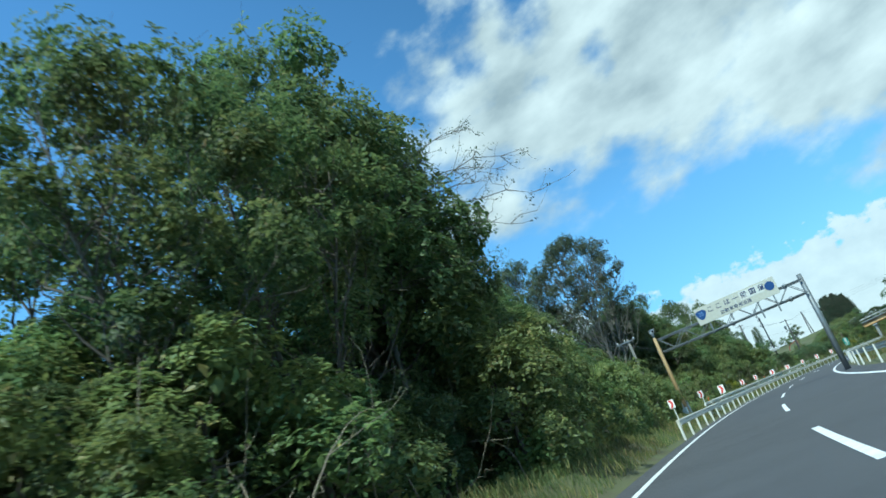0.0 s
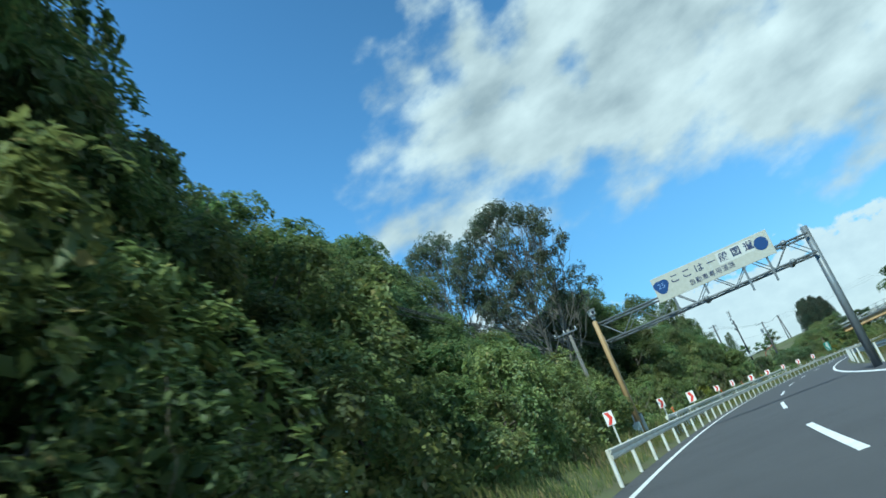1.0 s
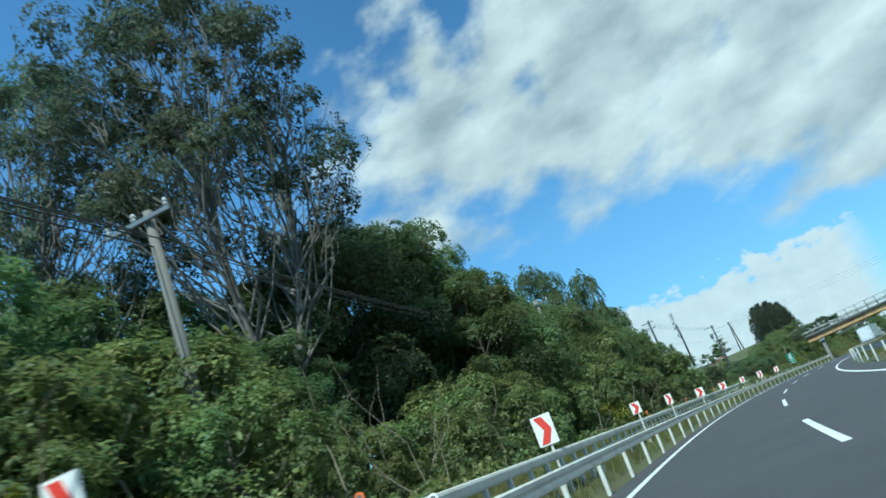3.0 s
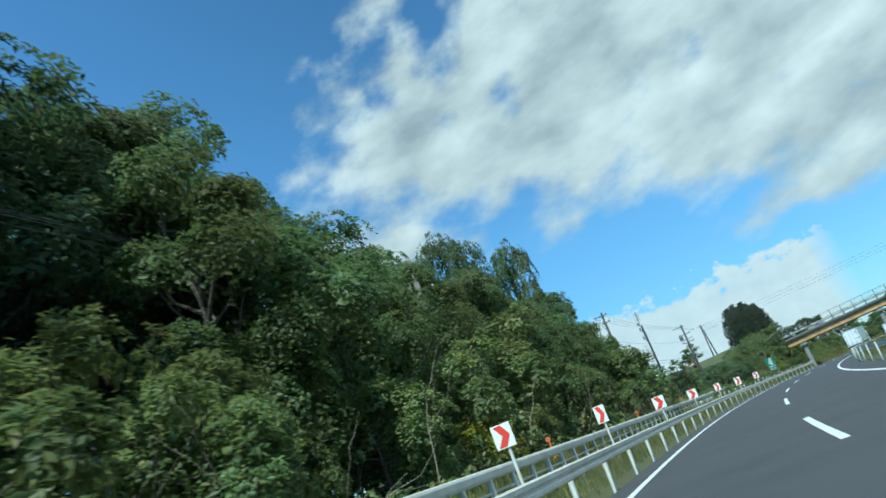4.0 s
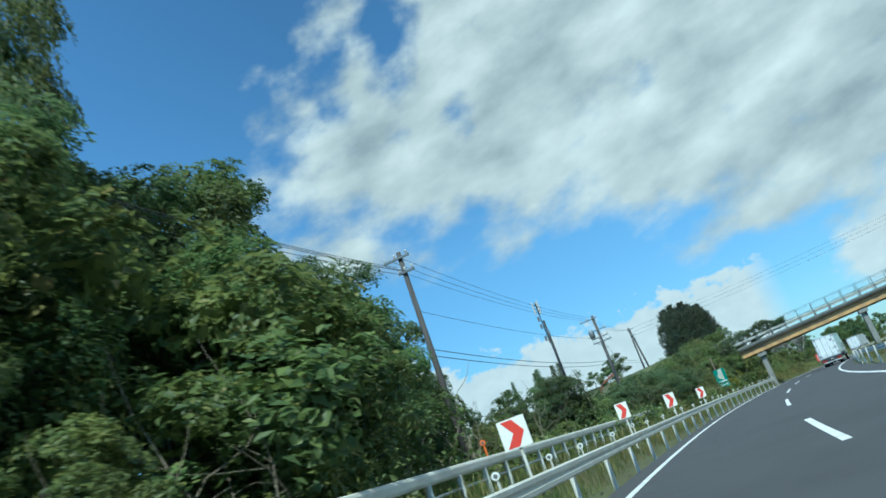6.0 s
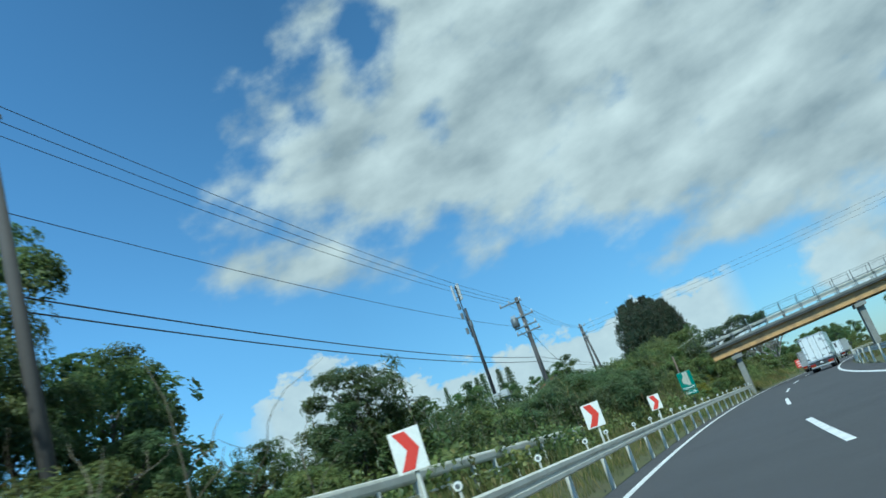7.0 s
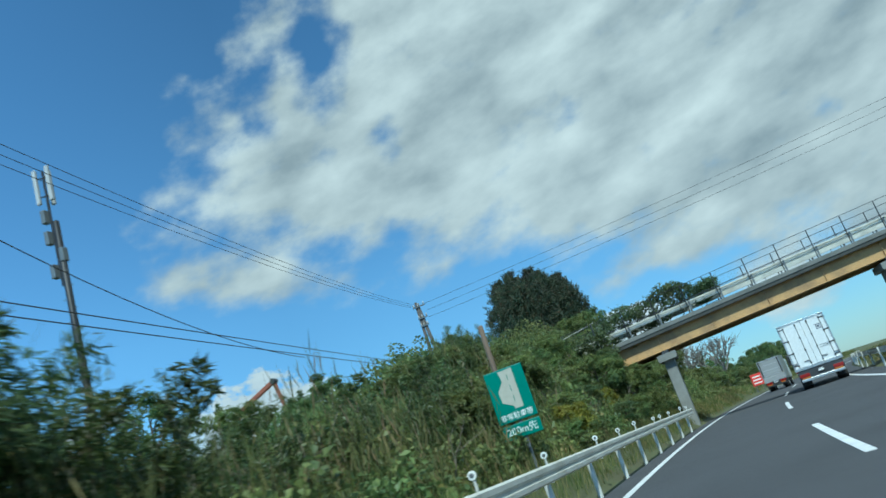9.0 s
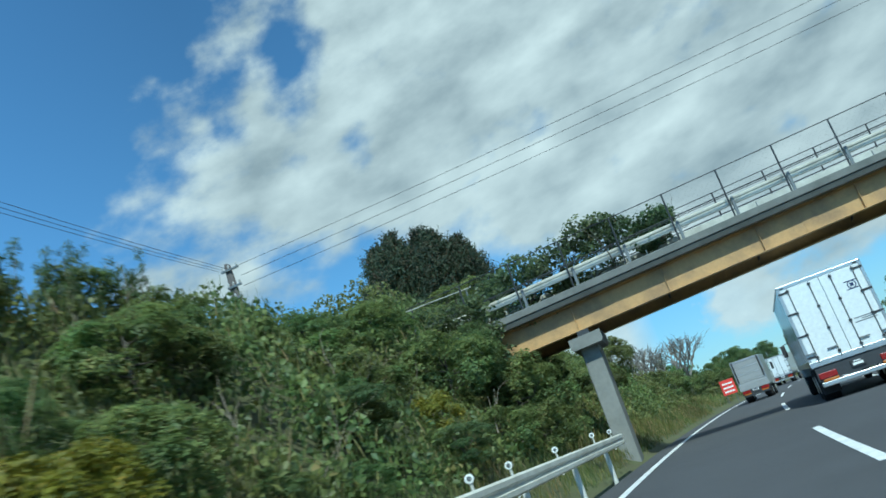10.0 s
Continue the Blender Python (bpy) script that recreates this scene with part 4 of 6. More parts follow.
def truck(m, name, label, width, box_len, floor_z, top_z, skin, side, doors=True, cab_colour=None, emblem=False):
    """A box truck whose rear stands at y = 0 and which points along +y."""
    t = thing(name, label, "truck", "trucks on the road", m)
    w = width / 2
    cab_colour = cab_colour or skin
    bm = boxed(-w, 0.06, floor_z, w, box_len, top_z, bevel=0.03)
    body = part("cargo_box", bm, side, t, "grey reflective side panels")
    # rear frame
    for x0, x1 in ((-w - 0.012, -w + 0.07), (w - 0.07, w + 0.012)):
        part("rear_post", boxed(x0, 0.0, floor_z - 0.02, x1, 0.12, top_z + 0.01, bevel=0.01), ALU, body)
    part("rear_header", boxed(-w - 0.012, 0.0, top_z - 0.08, w + 0.012, 0.12, top_z + 0.035, bevel=0.01), ALU, body)
    part("rear_sill", boxed(-w - 0.012, -0.02, floor_z - 0.12, w + 0.012, 0.14, floor_z + 0.05, bevel=0.01), ALU, body)
    for sgn in (-1, 1):
        part("roof_rail", boxed(sgn * (w - 0.02) - 0.03, 0.1, top_z - 0.05, sgn * (w - 0.02) + 0.03, box_len, top_z + 0.03, bevel=0.01), ALU, body)
        part("side_rail", boxed(sgn * (w - 0.0) - 0.02, 0.1, floor_z - 0.08, sgn * (w - 0.0) + 0.02, box_len, floor_z + 0.1, bevel=0.01), ALU, body)
        for k in range(1, int(box_len / 1.2)):
            part("side_rib", boxed(sgn * w - 0.012, k * 1.2, floor_z + 0.1, sgn * w + 0.012, k * 1.2 + 0.03, top_z - 0.06), ALU, body)
    if doors:
        for sgn in (-1, 1):
            x0, x1 = sorted((sgn * 0.008, sgn * (w - 0.075)))
            d = part("rear_door", boxed(x0, 0.01, floor_z + 0.05, x1, 0.05, top_z - 0.085, bevel=0.008), skin, body, "white rear door")
            for f in (0.27, 0.82):
                x = sgn * (w - 0.075) * f
                part("lock_rod", tube(bmesh.new(), [(x, -0.015, floor_z - 0.02), (x, -0.015, top_z - 0.1)], 0.017, 8), STEEL, d)
                for z in (0.05, 0.36, 0.66, 0.97):
                    zz = floor_z + 0.04 + (top_z - floor_z - 0.15) * z
                    part("rod_keeper", boxed(x - 0.045, -0.035, zz - 0.035, x + 0.045, 0.01, zz + 0.035, bevel=0.006), DARKSTEEL, d)
                hx0, hx1 = sorted((x, x + sgn * 0.3))
                part("door_handle", boxed(hx0, -0.045, floor_z + 0.28, hx1, -0.02, floor_z + 0.32, bevel=0.006), STEEL, d)
            for z in (0.08, 0.35, 0.64, 0.92):
                zz = floor_z + (top_z - floor_z) * z
                x0, x1 = sorted((sgn * (w - 0.25), sgn * (w + 0.0)))
                part("hinge", boxed(x0, -0.012, zz - 0.03, x1, 0.012, zz + 0.03, bevel=0.005), DARKSTEEL, d)
    else:
        part("rear_sheet", boxed(-w + 0.12, -0.01, floor_z + 0.06, w - 0.12, 0.05, top_z - 0.1, bevel=0.02), skin, body, "plain grey rear sheet")
        for z in (0.25, 0.5, 0.75):
            zz = floor_z + (top_z - floor_z) * z
            part("seam", boxed(-w + 0.14, -0.016, zz - 0.012, w - 0.14, -0.008, zz + 0.012), side, body)
        for sgn in (-1, 1):
            part("hood_flap", boxed(sgn * (w - 0.12) - 0.05, -0.05, floor_z + 0.5, sgn * (w - 0.12) + 0.05, 0.0, top_z - 0.02, bevel=0.02), DARKSTEEL, body)
        part("tail_gate", boxed(-w + 0.02, -0.05, floor_z - 0.12, w - 0.02, 0.0, floor_z + 0.32, bevel=0.02), skin, body, "grey tail gate")
    if emblem:
        bm = bmesh.new()
        for k in range(24):
            a, b2 = 2 * math.pi * k / 24, 2 * math.pi * (k + 1) / 24
            q = [(0.13 * math.cos(a), 0.13 * math.sin(a)), (0.13 * math.cos(b2), 0.13 * math.sin(b2)), (0.10 * math.cos(b2), 0.10 * math.sin(b2)), (0.10 * math.cos(a), 0.10 * math.sin(a))]
            bm.faces.new([bm.verts.new((w * 0.62 + x, 0.004, top_z - 0.62 + z)) for x, z in q])
        for z in (-0.05, 0.05):
            box(bm, w * 0.62 - 0.19, 0.002, top_z - 0.62 + z * 2.4 - 0.012, w * 0.62 + 0.19, 0.006, top_z - 0.62 + z * 2.4 + 0.012)
        box(bm, w * 0.62 - 0.05, 0.002, top_z - 0.67, w * 0.62 + 0.05, 0.006, top_z - 0.57)
        for z, x0 in ((0.86, 0.42), (0.80, 0.62), (0.74, 0.42)):
            part("marking_bar", boxed(x0, 0.002, floor_z + z, 1.04, 0.0095, floor_z + z + 0.025), STEEL, body)
        part("emblem", bm, INK, body, "round dark blue emblem")
    # chassis, lamps, wheels
    part("chassis", boxed(-0.45, 0.1, floor_z - 0.42, 0.45, box_len + 1.6, floor_z - 0.1), DARKSTEEL, t)
    part("bumper", boxed(-w + 0.1, -0.02, 0.42, w - 0.1, 0.12, 0.56, bevel=0.02), ALU if doors else DARKSTEEL, t, "rear underrun bar")
    part("lamp_panel", boxed(-w + 0.06, 0.02, 0.6, w - 0.06, 0.12, floor_z - 0.13), DARKSTEEL, t)
    for sgn in (-1, 1):
        x0, x1 = sorted((sgn * (w - 0.1), sgn * (w - 0.62)))
        part("tail_lamp", boxed(x0, -0.03, 0.66, x1, 0.02, 0.84, bevel=0.015), LAMPRED, t, "red tail lamp")
        x0, x1 = sorted((sgn * (w - 0.18), sgn * (w - 0.62)))
        part("indicator", boxed(x0, -0.035, 0.56, x1, 0.02, 0.64, bevel=0.01), LAMPAMBER, t, "amber indicator strip")
        part("mud_flap", boxed(sgn * (w - 0.32) - 0.26, 0.5, 0.2, sgn * (w - 0.32) + 0.26, 0.52, 0.75), RUBBER, t)
    part("number_plate", boxed(-0.2, -0.028, 0.72, 0.2, 0.02, 0.93, bevel=0.005), SIGNWHITE if not emblem else DARKSTEEL, t, "small plate with plain bars")
    part("plate_bar", boxed(-0.15, -0.034, 0.77, 0.15, -0.028, 0.84), INK if not emblem else SIGNWHITE, t)
    part("plate_bar", boxed(-0.1, -0.034, 0.87, 0.1, -0.028, 0.9), INK if not emblem else SIGNWHITE, t)
    r = 0.5 if width > 2.3 else 0.38
    for sgn in (-1, 1):
        for y in ((1.2, 2.5) if width > 2.3 else (1.4,)):
            wheel(t, sgn * (w - 0.3), y, r, 0.52)
        wheel(t, sgn * (w - 0.2), box_len + 0.75, r, 0.27)
    # cab
    ct = min(top_z - 0.35, 2.75)
    cab = part("cab", boxed(-w + 0.03, box_len + 0.2, 0.75, w - 0.03, box_len + 1.95, ct, bevel=0.09), cab_colour, t)
    part("side_window", boxed(-w + 0.015, box_len + 0.75, 1.65, w - 0.015, box_len + 1.65, ct - 0.25, bevel=0.02), GLASS, cab)
    part("windscreen", boxed(-w + 0.15, box_len + 1.93, 1.5, w - 0.15, box_len + 1.965, ct - 0.2, bevel=0.01), GLASS, cab)
    for sgn in (-1, 1):
        part("mirror", boxed(sgn * (w + 0.2) - 0.09, box_len + 1.7, 1.75, sgn * (w + 0.2) + 0.09, box_len + 1.82, 2.25, bevel=0.03), DARKSTEEL, cab)
        part("mirror_arm", tube(bmesh.new(), [(sgn * (w - 0.05), box_len + 1.75, 2.3), (sgn * (w + 0.2), box_len + 1.76, 2.25), (sgn * (w + 0.2), box_len + 1.76, 1.7)], 0.018, 6), DARKSTEEL, cab)
    # dark steel brackets at the rear top corners
    for x in (-w + 0.15, w - 0.15):
        part("marker_lamp", boxed(x - 0.06, -0.012, top_z - 0.06, x + 0.06, 0.0, top_z - 0.02), DARKSTEEL, t)
    return t


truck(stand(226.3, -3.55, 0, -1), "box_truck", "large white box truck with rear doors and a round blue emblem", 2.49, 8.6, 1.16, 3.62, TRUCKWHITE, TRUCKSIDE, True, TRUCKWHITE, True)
truck(stand(258.5, 0.25, 0, -2), "covered_truck", "small grey covered truck with a dark tail", 1.98, 4.2, 0.98, 2.9, GREYTARP, ALU, False, TRUCKWHITE)
truck(stand(297.0, 0.5, 0, -2), "box_truck", "white box truck further along the road", 2.3, 6.2, 1.05, 3.2, TRUCKWHITE, TRUCKWHITE, True, TRUCKWHITE)

# ---- leaves, trees and scrub ----
rng = np.random.default_rng(11)


def unit(n):
    v = rng.normal(size=(n, 3))
    return v / np.linalg.norm(v, axis=1, keepdims=True)


def leaf_mesh(name, centre, normal, length, width, material_, droop=0.0):
    """Pointed, folded leaves (two faces each) at the given places."""
    n = len(centre)
    a = np.cross(normal, unit(n))
    a /= np.linalg.norm(a, axis=1, keepdims=True) + 1e-9
    a[:, 2] -= droop
    a /= np.linalg.norm(a, axis=1, keepdims=True) + 1e-9
    b = np.cross(normal, a)
    length = np.broadcast_to(length, n)[:, None]
    width = np.broadcast_to(width, n)[:, None]
    fold = normal * width * 0.25
    p0 = centre - a * length * 0.5
    p2 = centre + a * length * 0.5
    p1 = centre - a * length * 0.08 + b * width * 0.5 + fold
    p3 = centre - a * length * 0.08 - b * width * 0.5 + fold
    co = np.stack([p0, p1, p2, p3], 1).reshape(-1, 3)
    k = np.arange(n) * 4
    tri = np.stack([np.stack([k, k + 1, k + 2], -1), np.stack([k, k + 2, k + 3], -1)], 1).reshape(-1, 3)
    me = bpy.data.meshes.new(name)
    me.vertices.add(len(co))
    me.vertices.foreach_set("co", co.astype(np.float32).ravel())
    me.loops.add(tri.size)
    me.loops.foreach_set("vertex_index", tri.astype(np.int32).ravel())
    me.polygons.add(len(tri))
    me.polygons.foreach_set("loop_start", (np.arange(len(tri)) * 3).astype(np.int32))
    me.update(calc_edges=True)
    me.materials.append(material_)
    return me


def limb(bm, p, way, length, r, depth, tips, spread=0.6, sides=7, bend=0.25):
    """A crooked limb with smaller limbs on it; collects the tips."""
    p, way = Vector(p), Vector(way).normalized()
    n = 4
    pts, rad = [p.copy()], [r]
    for i in range(n):
        way = (way + Vector(rng.normal(size=3)) * bend * 0.5 + Vector((0, 0, 0.06))).normalized()
        p = p + way * length / n
        pts.append(p.copy())
        rad.append(r * (1 - 0.55 * (i + 1) / n))
    tube(bm, pts, rad, max(4, sides), False)
    if depth == 0:
        tips.append((pts[-1], way))
        tips.append((pts[-2], way))
        return
    for k in range(3 if depth > 1 else 2):
        q = pts[2 + k % 3]
        out = Vector(rng.normal(size=3))
        out = (out - way * out.dot(way)).normalized()
        limb(bm, q, way + out * spread * rng.uniform(0.8, 1.4), length * rng.uniform(0.5, 0.72), r * 0.45, depth - 1, tips, spread, sides - 1, bend)
    limb(bm, pts[-1], way, length * 0.6, r * 0.42, depth - 1, tips, spread, sides - 1, bend)


def clump_leaves(centres, radius, per, flat=0.75):
    """Places and normals of leaves in soft clumps round the centres."""
    c = np.repeat(centres, per, axis=0)
    d = unit(len(c)) * (rng.uniform(0.25, 1.0, len(c)) ** 0.5)[:, None]
    r = np.repeat(np.broadcast_to(radius, len(centres)), per)[:, None]
    pos = c + d * r * np.array([1, 1, flat])
    nrm = d * 0.6 + np.array([0, 0, 0.55]) + unit(len(c)) * 0.55
    return pos, nrm / np.linalg.norm(nrm, axis=1, keepdims=True)


def branch(bm, a, b, r, sag=0.12, sides=6):
    """A crooked branch from a to b, tapering."""
    a, b = Vector(a), Vector(b)
    d = (b - a).length
    pts = [a.lerp(b, f) + Vector(rng.normal(size=3)) * d * 0.05 * (0 < f < 1) - Vector((0, 0, sag * d * math.sin(math.pi * f))) for f in (0.0, 0.25, 0.5, 0.75, 1.0)]
    tube(bm, pts, [r, r * 0.8, r * 0.6, r * 0.42, r * 0.22], sides, False)


def tuft_leaves(centre, out, per, wide, leaf):
    """Leaves in flat tufts: a tuft at each centre, spread across its outward direction."""
    n = len(centre)
    c, d = np.repeat(centre, per, axis=0), np.repeat(out, per, axis=0)
    off = unit(n * per) * (rng.random(n * per) ** 0.5)[:, None]
    off -= d * (off * d).sum(1, keepdims=True) * 0.72
    pos = c + off * np.repeat(np.broadcast_to(wide, n), per)[:, None]
    nrm = d * 0.65 + np.array([0, 0, 0.55]) + unit(n * per) * 0.42
    size = leaf * 0.86 * np.repeat(rng.uniform(0.8, 1.2, n), per) * rng.uniform(0.65, 1.3, n * per)
    return pos, nrm / np.linalg.norm(nrm, axis=1, keepdims=True), size


def foliage(name, pos, nrm, size, shape, mat, parent, droop=0.3):
    ob = new(name, leaf_mesh(name, pos, nrm, size, size * shape * rng.uniform(0.8, 1.15, len(pos)), mat, droop))
    ob.parent = parent
    return ob


def broad_tree(h, spread, low, lobes, tufts, per, leaf, mat, label, bark=BARK, tuft=0.42, name="tree", group="trees beside the road"):
    """A leafy tree: a trunk, branches to each lobe of the crown, and tufts of leaves over the lobes, with dark hollows between."""
    t = thing(name, label, "tree" if "tree" in name else "bush", group)
    i = np.arange(lobes)
    up = 1.0 - 1.75 * (i + 0.5) / lobes
    turn = i * 2.4 + rng.uniform(-0.5, 0.5, lobes)
    flat = np.sqrt(np.clip(1 - up ** 2, 0.06, 1)) * rng.uniform(0.75, 1.15, lobes)
    centre = np.stack([flat * np.cos(turn) * spread * 0.66, flat * np.sin(turn) * spread * 0.66, (h + low) / 2 + up * (h - low) * 0.36], -1)
    centre[:, 2] += rng.normal(size=lobes) * h * 0.03
    big = spread * rng.uniform(0.30, 0.52, lobes)
    n = lobes * tufts
    c, r = np.repeat(centre, tufts, axis=0), np.repeat(big, tufts)
    away = c - np.array([0, 0, (h + low) / 2])
    away /= np.linalg.norm(away, axis=1, keepdims=True) + 1e-6
    d = unit(n) + away * 0.55 + np.array([0, 0, 0.5])
    d /= np.linalg.norm(d, axis=1, keepdims=True)
    place = c + d * (r * rng.uniform(0.6, 1.12, n))[:, None] * np.array([1, 1, 0.8])
    pos, nrm, size = tuft_leaves(place, d, per, tuft * rng.uniform(0.7, 1.3, n), leaf)
    inner = lobes * 55
    q = np.repeat(centre, 55, axis=0) + unit(inner) * (np.repeat(big, 55) * rng.uniform(0.1, 0.7, inner))[:, None] * np.array([1, 1, 0.78])
    pos, nrm, size = np.concatenate([pos, q]), np.concatenate([nrm, unit(inner)]), np.concatenate([size, leaf * 1.7 * rng.uniform(0.7, 1.2, inner)])
    k = h / np.percentile(pos[:, 2], 99.6)
    pos[:, 2] *= k
    centre[:, 2] *= k
    bm = bmesh.new()
    base = h * 0.012 + 0.05
    fork = max(low * 0.8, h * 0.16)
    stem = [Vector((rng.normal() * 0.03 * z, rng.normal() * 0.03 * z, z)) for z in (-0.6, fork * 0.5, fork, h * 0.45, h * 0.72)]
    tube(bm, stem, [base * 1.25, base, base * 0.9, base * 0.6, base * 0.25], 9, False)
    for q in centre:
        f = min(0.95, max(0.05, (q[2] * 0.55 - fork * 0.4) / (h * 0.5)))
        branch(bm, stem[2].lerp(stem[4], f), q, base * 0.42, 0.08)
    part("trunk", bm, bark, t, "", True)
    foliage("crown", pos, nrm, size, 0.55, mat, t)
    return t


def airy_tree(h, spread, low, pads, label, mat=LEAF_AIRY, leaf=0.21, name="tall_tree", group="tall trees beside the road", bark=PALEBARK, stout=1.0):
    """A tall tree with bare pale limbs and separate pads of leaves towards their ends, open to the sky between them."""
    t = thing(name, label, "tree" if "tree" in name else "bush", group)
    i = np.arange(pads)
    up = 1.0 - 1.5 * (i + 0.5) / pads
    turn = i * 2.4 + rng.uniform(-0.6, 0.6, pads)
    flat = np.sqrt(np.clip(1 - up ** 2, 0.05, 1)) * rng.uniform(0.45, 1.1, pads)
    centre = np.stack([flat * np.cos(turn) * spread * 0.85, flat * np.sin(turn) * spread * 0.85, (h + low) / 2 + up * (h - low) * 0.46], -1)
    centre += rng.normal(size=centre.shape) * 0.35
    big = rng.uniform(0.85, 1.75, pads) * min(1.0, spread / 4.4)
    tufts, per = 34, 18
    n = pads * tufts
    d = unit(n) + np.array([0, 0, 0.5])
    d /= np.linalg.norm(d, axis=1, keepdims=True)
    place = np.repeat(centre, tufts, axis=0) + d * (np.repeat(big, tufts) * rng.uniform(0.35, 1.15, n))[:, None] * np.array([1, 1, 0.62])
    pos, nrm, size = tuft_leaves(place, d, per, rng.uniform(0.25, 0.5, n), leaf)
    k = h / np.percentile(pos[:, 2], 99.6)
    pos[:, 2] *= k
    centre[:, 2] *= k
    bm = bmesh.new()
    stems = []
    for lean, r in (((0.10, 0.04), 0.27), ((-0.22, 0.16), 0.19)):
        pts = [Vector((lean[0] * z + rng.normal() * 0.012 * z, lean[1] * z + rng.normal() * 0.012 * z, z)) for z in (-0.8, h * 0.15, h * 0.3, h * 0.45, h * 0.6, h * 0.76)]
        tube(bm, pts, [r * stout * q for q in (1.0, 0.85, 0.7, 0.55, 0.4, 0.2)], 10, False)
        stems.append(pts)
    for j, q in enumerate(centre):
        pts = min(stems, key=lambda p: (p[3].xy - Vector(q[:2])).length)
        f = min(4.8, max(1.6, (q[2] / h) * 6 - 1.5))
        a = pts[int(f)].lerp(pts[int(f) + 1], f % 1.0) if f < 5 else pts[5]
        branch(bm, a, q, 0.07 * stout, 0.06)
        for _ in range(3):
            e = q + rng.normal(size=3) * big[j] * np.array([0.7, 0.7, 0.35])
            branch(bm, Vector(q).lerp(a, 0.3), e, 0.03 * stout, 0.03, 5)
    part("trunk", bm, bark, t, "forked trunk", True)
    foliage("crown", pos, nrm, size, 0.5, mat, t)
    return t


def conifer(h, r, label):
    t = thing("cypress", label, "tree", "dark conifers on the hill")
    part("trunk", tube(bmesh.new(), [(0, 0, -0.6), (0, 0, h * 0.95)], [0.24, 0.04], 10), BARK, t, "", True)
    n = 640
    z = h * (0.04 + 0.96 * rng.random(n) ** 0.8)
    a = rng.random(n) * 2 * math.pi
    bulge = 1 + 0.16 * np.sin(a * 3 + z * 1.1) + 0.1 * np.sin(a * 5 - z * 2.3)
    rad = r * np.clip(1.12 * (1 - (z / h) ** 3.2), 0.14, 1) * bulge * rng.uniform(0.5, 1.1, n)
    c = np.stack([rad * np.cos(a), rad * np.sin(a), z], -1)
    pos, nrm = clump_leaves(c, rng.uniform(0.3, 0.65, n), 60, 1.2)
    sprays = 420
    a = rng.random(sprays) * 2 * math.pi
    z = h * rng.uniform(0.1, 0.99, sprays)
    rad = r * np.clip(1.12 * (1 - (z / h) ** 3.2), 0.1, 1) * rng.uniform(0.8, 1.1, sprays)
    tip = np.stack([np.cos(a), np.sin(a), rng.uniform(0.5, 1.6, sprays)], -1)
    along = rng.random((sprays, 26, 1)) * rng.uniform(0.5, 1.15, (sprays, 1, 1))
    q = np.stack([rad * np.cos(a), rad * np.sin(a), z], -1)[:, None] + tip[:, None] * along * 0.8 + rng.normal(size=(sprays, 26, 3)) * 0.07
    pos, nrm = np.concatenate([pos, q.reshape(-1, 3)]), np.concatenate([nrm, unit(sprays * 26)])
    me = leaf_mesh("crown", pos, nrm, 0.22 * rng.uniform(0.6, 1.3, len(pos)), 0.11, NEEDLE, -0.5)
    ob = new("crown", me)
    ob.parent = t
    return t


def spire_tree(h, r, label):
    """A pointed conifer: whorls of drooping boughs on a straight trunk, open between them."""
    t = thing("spruce", label, "tree", "pointed conifers behind the hill")
    bm = bmesh.new()
    tube(bm, [(0, 0, -0.5), (0, 0, h * 0.5), (0, 0, h)], [0.2, 0.12, 0.02], 8, False)
    pos = []
    for z in np.arange(h * 0.12, h * 0.98, 0.42):
        reach = r * (1 - z / h) ** 0.85 + 0.12
        for a in np.arange(0, 6.2, 0.9) + rng.uniform(0, 0.9):
            out = reach * rng.uniform(0.75, 1.1)
            tip = Vector((out * math.cos(a), out * math.sin(a), z - 0.25 * out))
            branch(bm, (0, 0, z), tip, 0.03, 0.05, 4)
            u = rng.random((26, 1))
            pos.append(np.array([0, 0, z]) * (1 - u) + np.array(tip) * u + rng.normal(size=(26, 3)) * np.array([0.13, 0.13, 0.08]))
    part("trunk", bm, BARK, t, "", True)
    pos = np.concatenate(pos)
    ob = new("crown", leaf_mesh("crown", pos, unit(len(pos)), 0.26 * rng.uniform(0.6, 1.3, len(pos)), 0.1, LEAF_DARK, -0.3))
    ob.parent = t
    return t


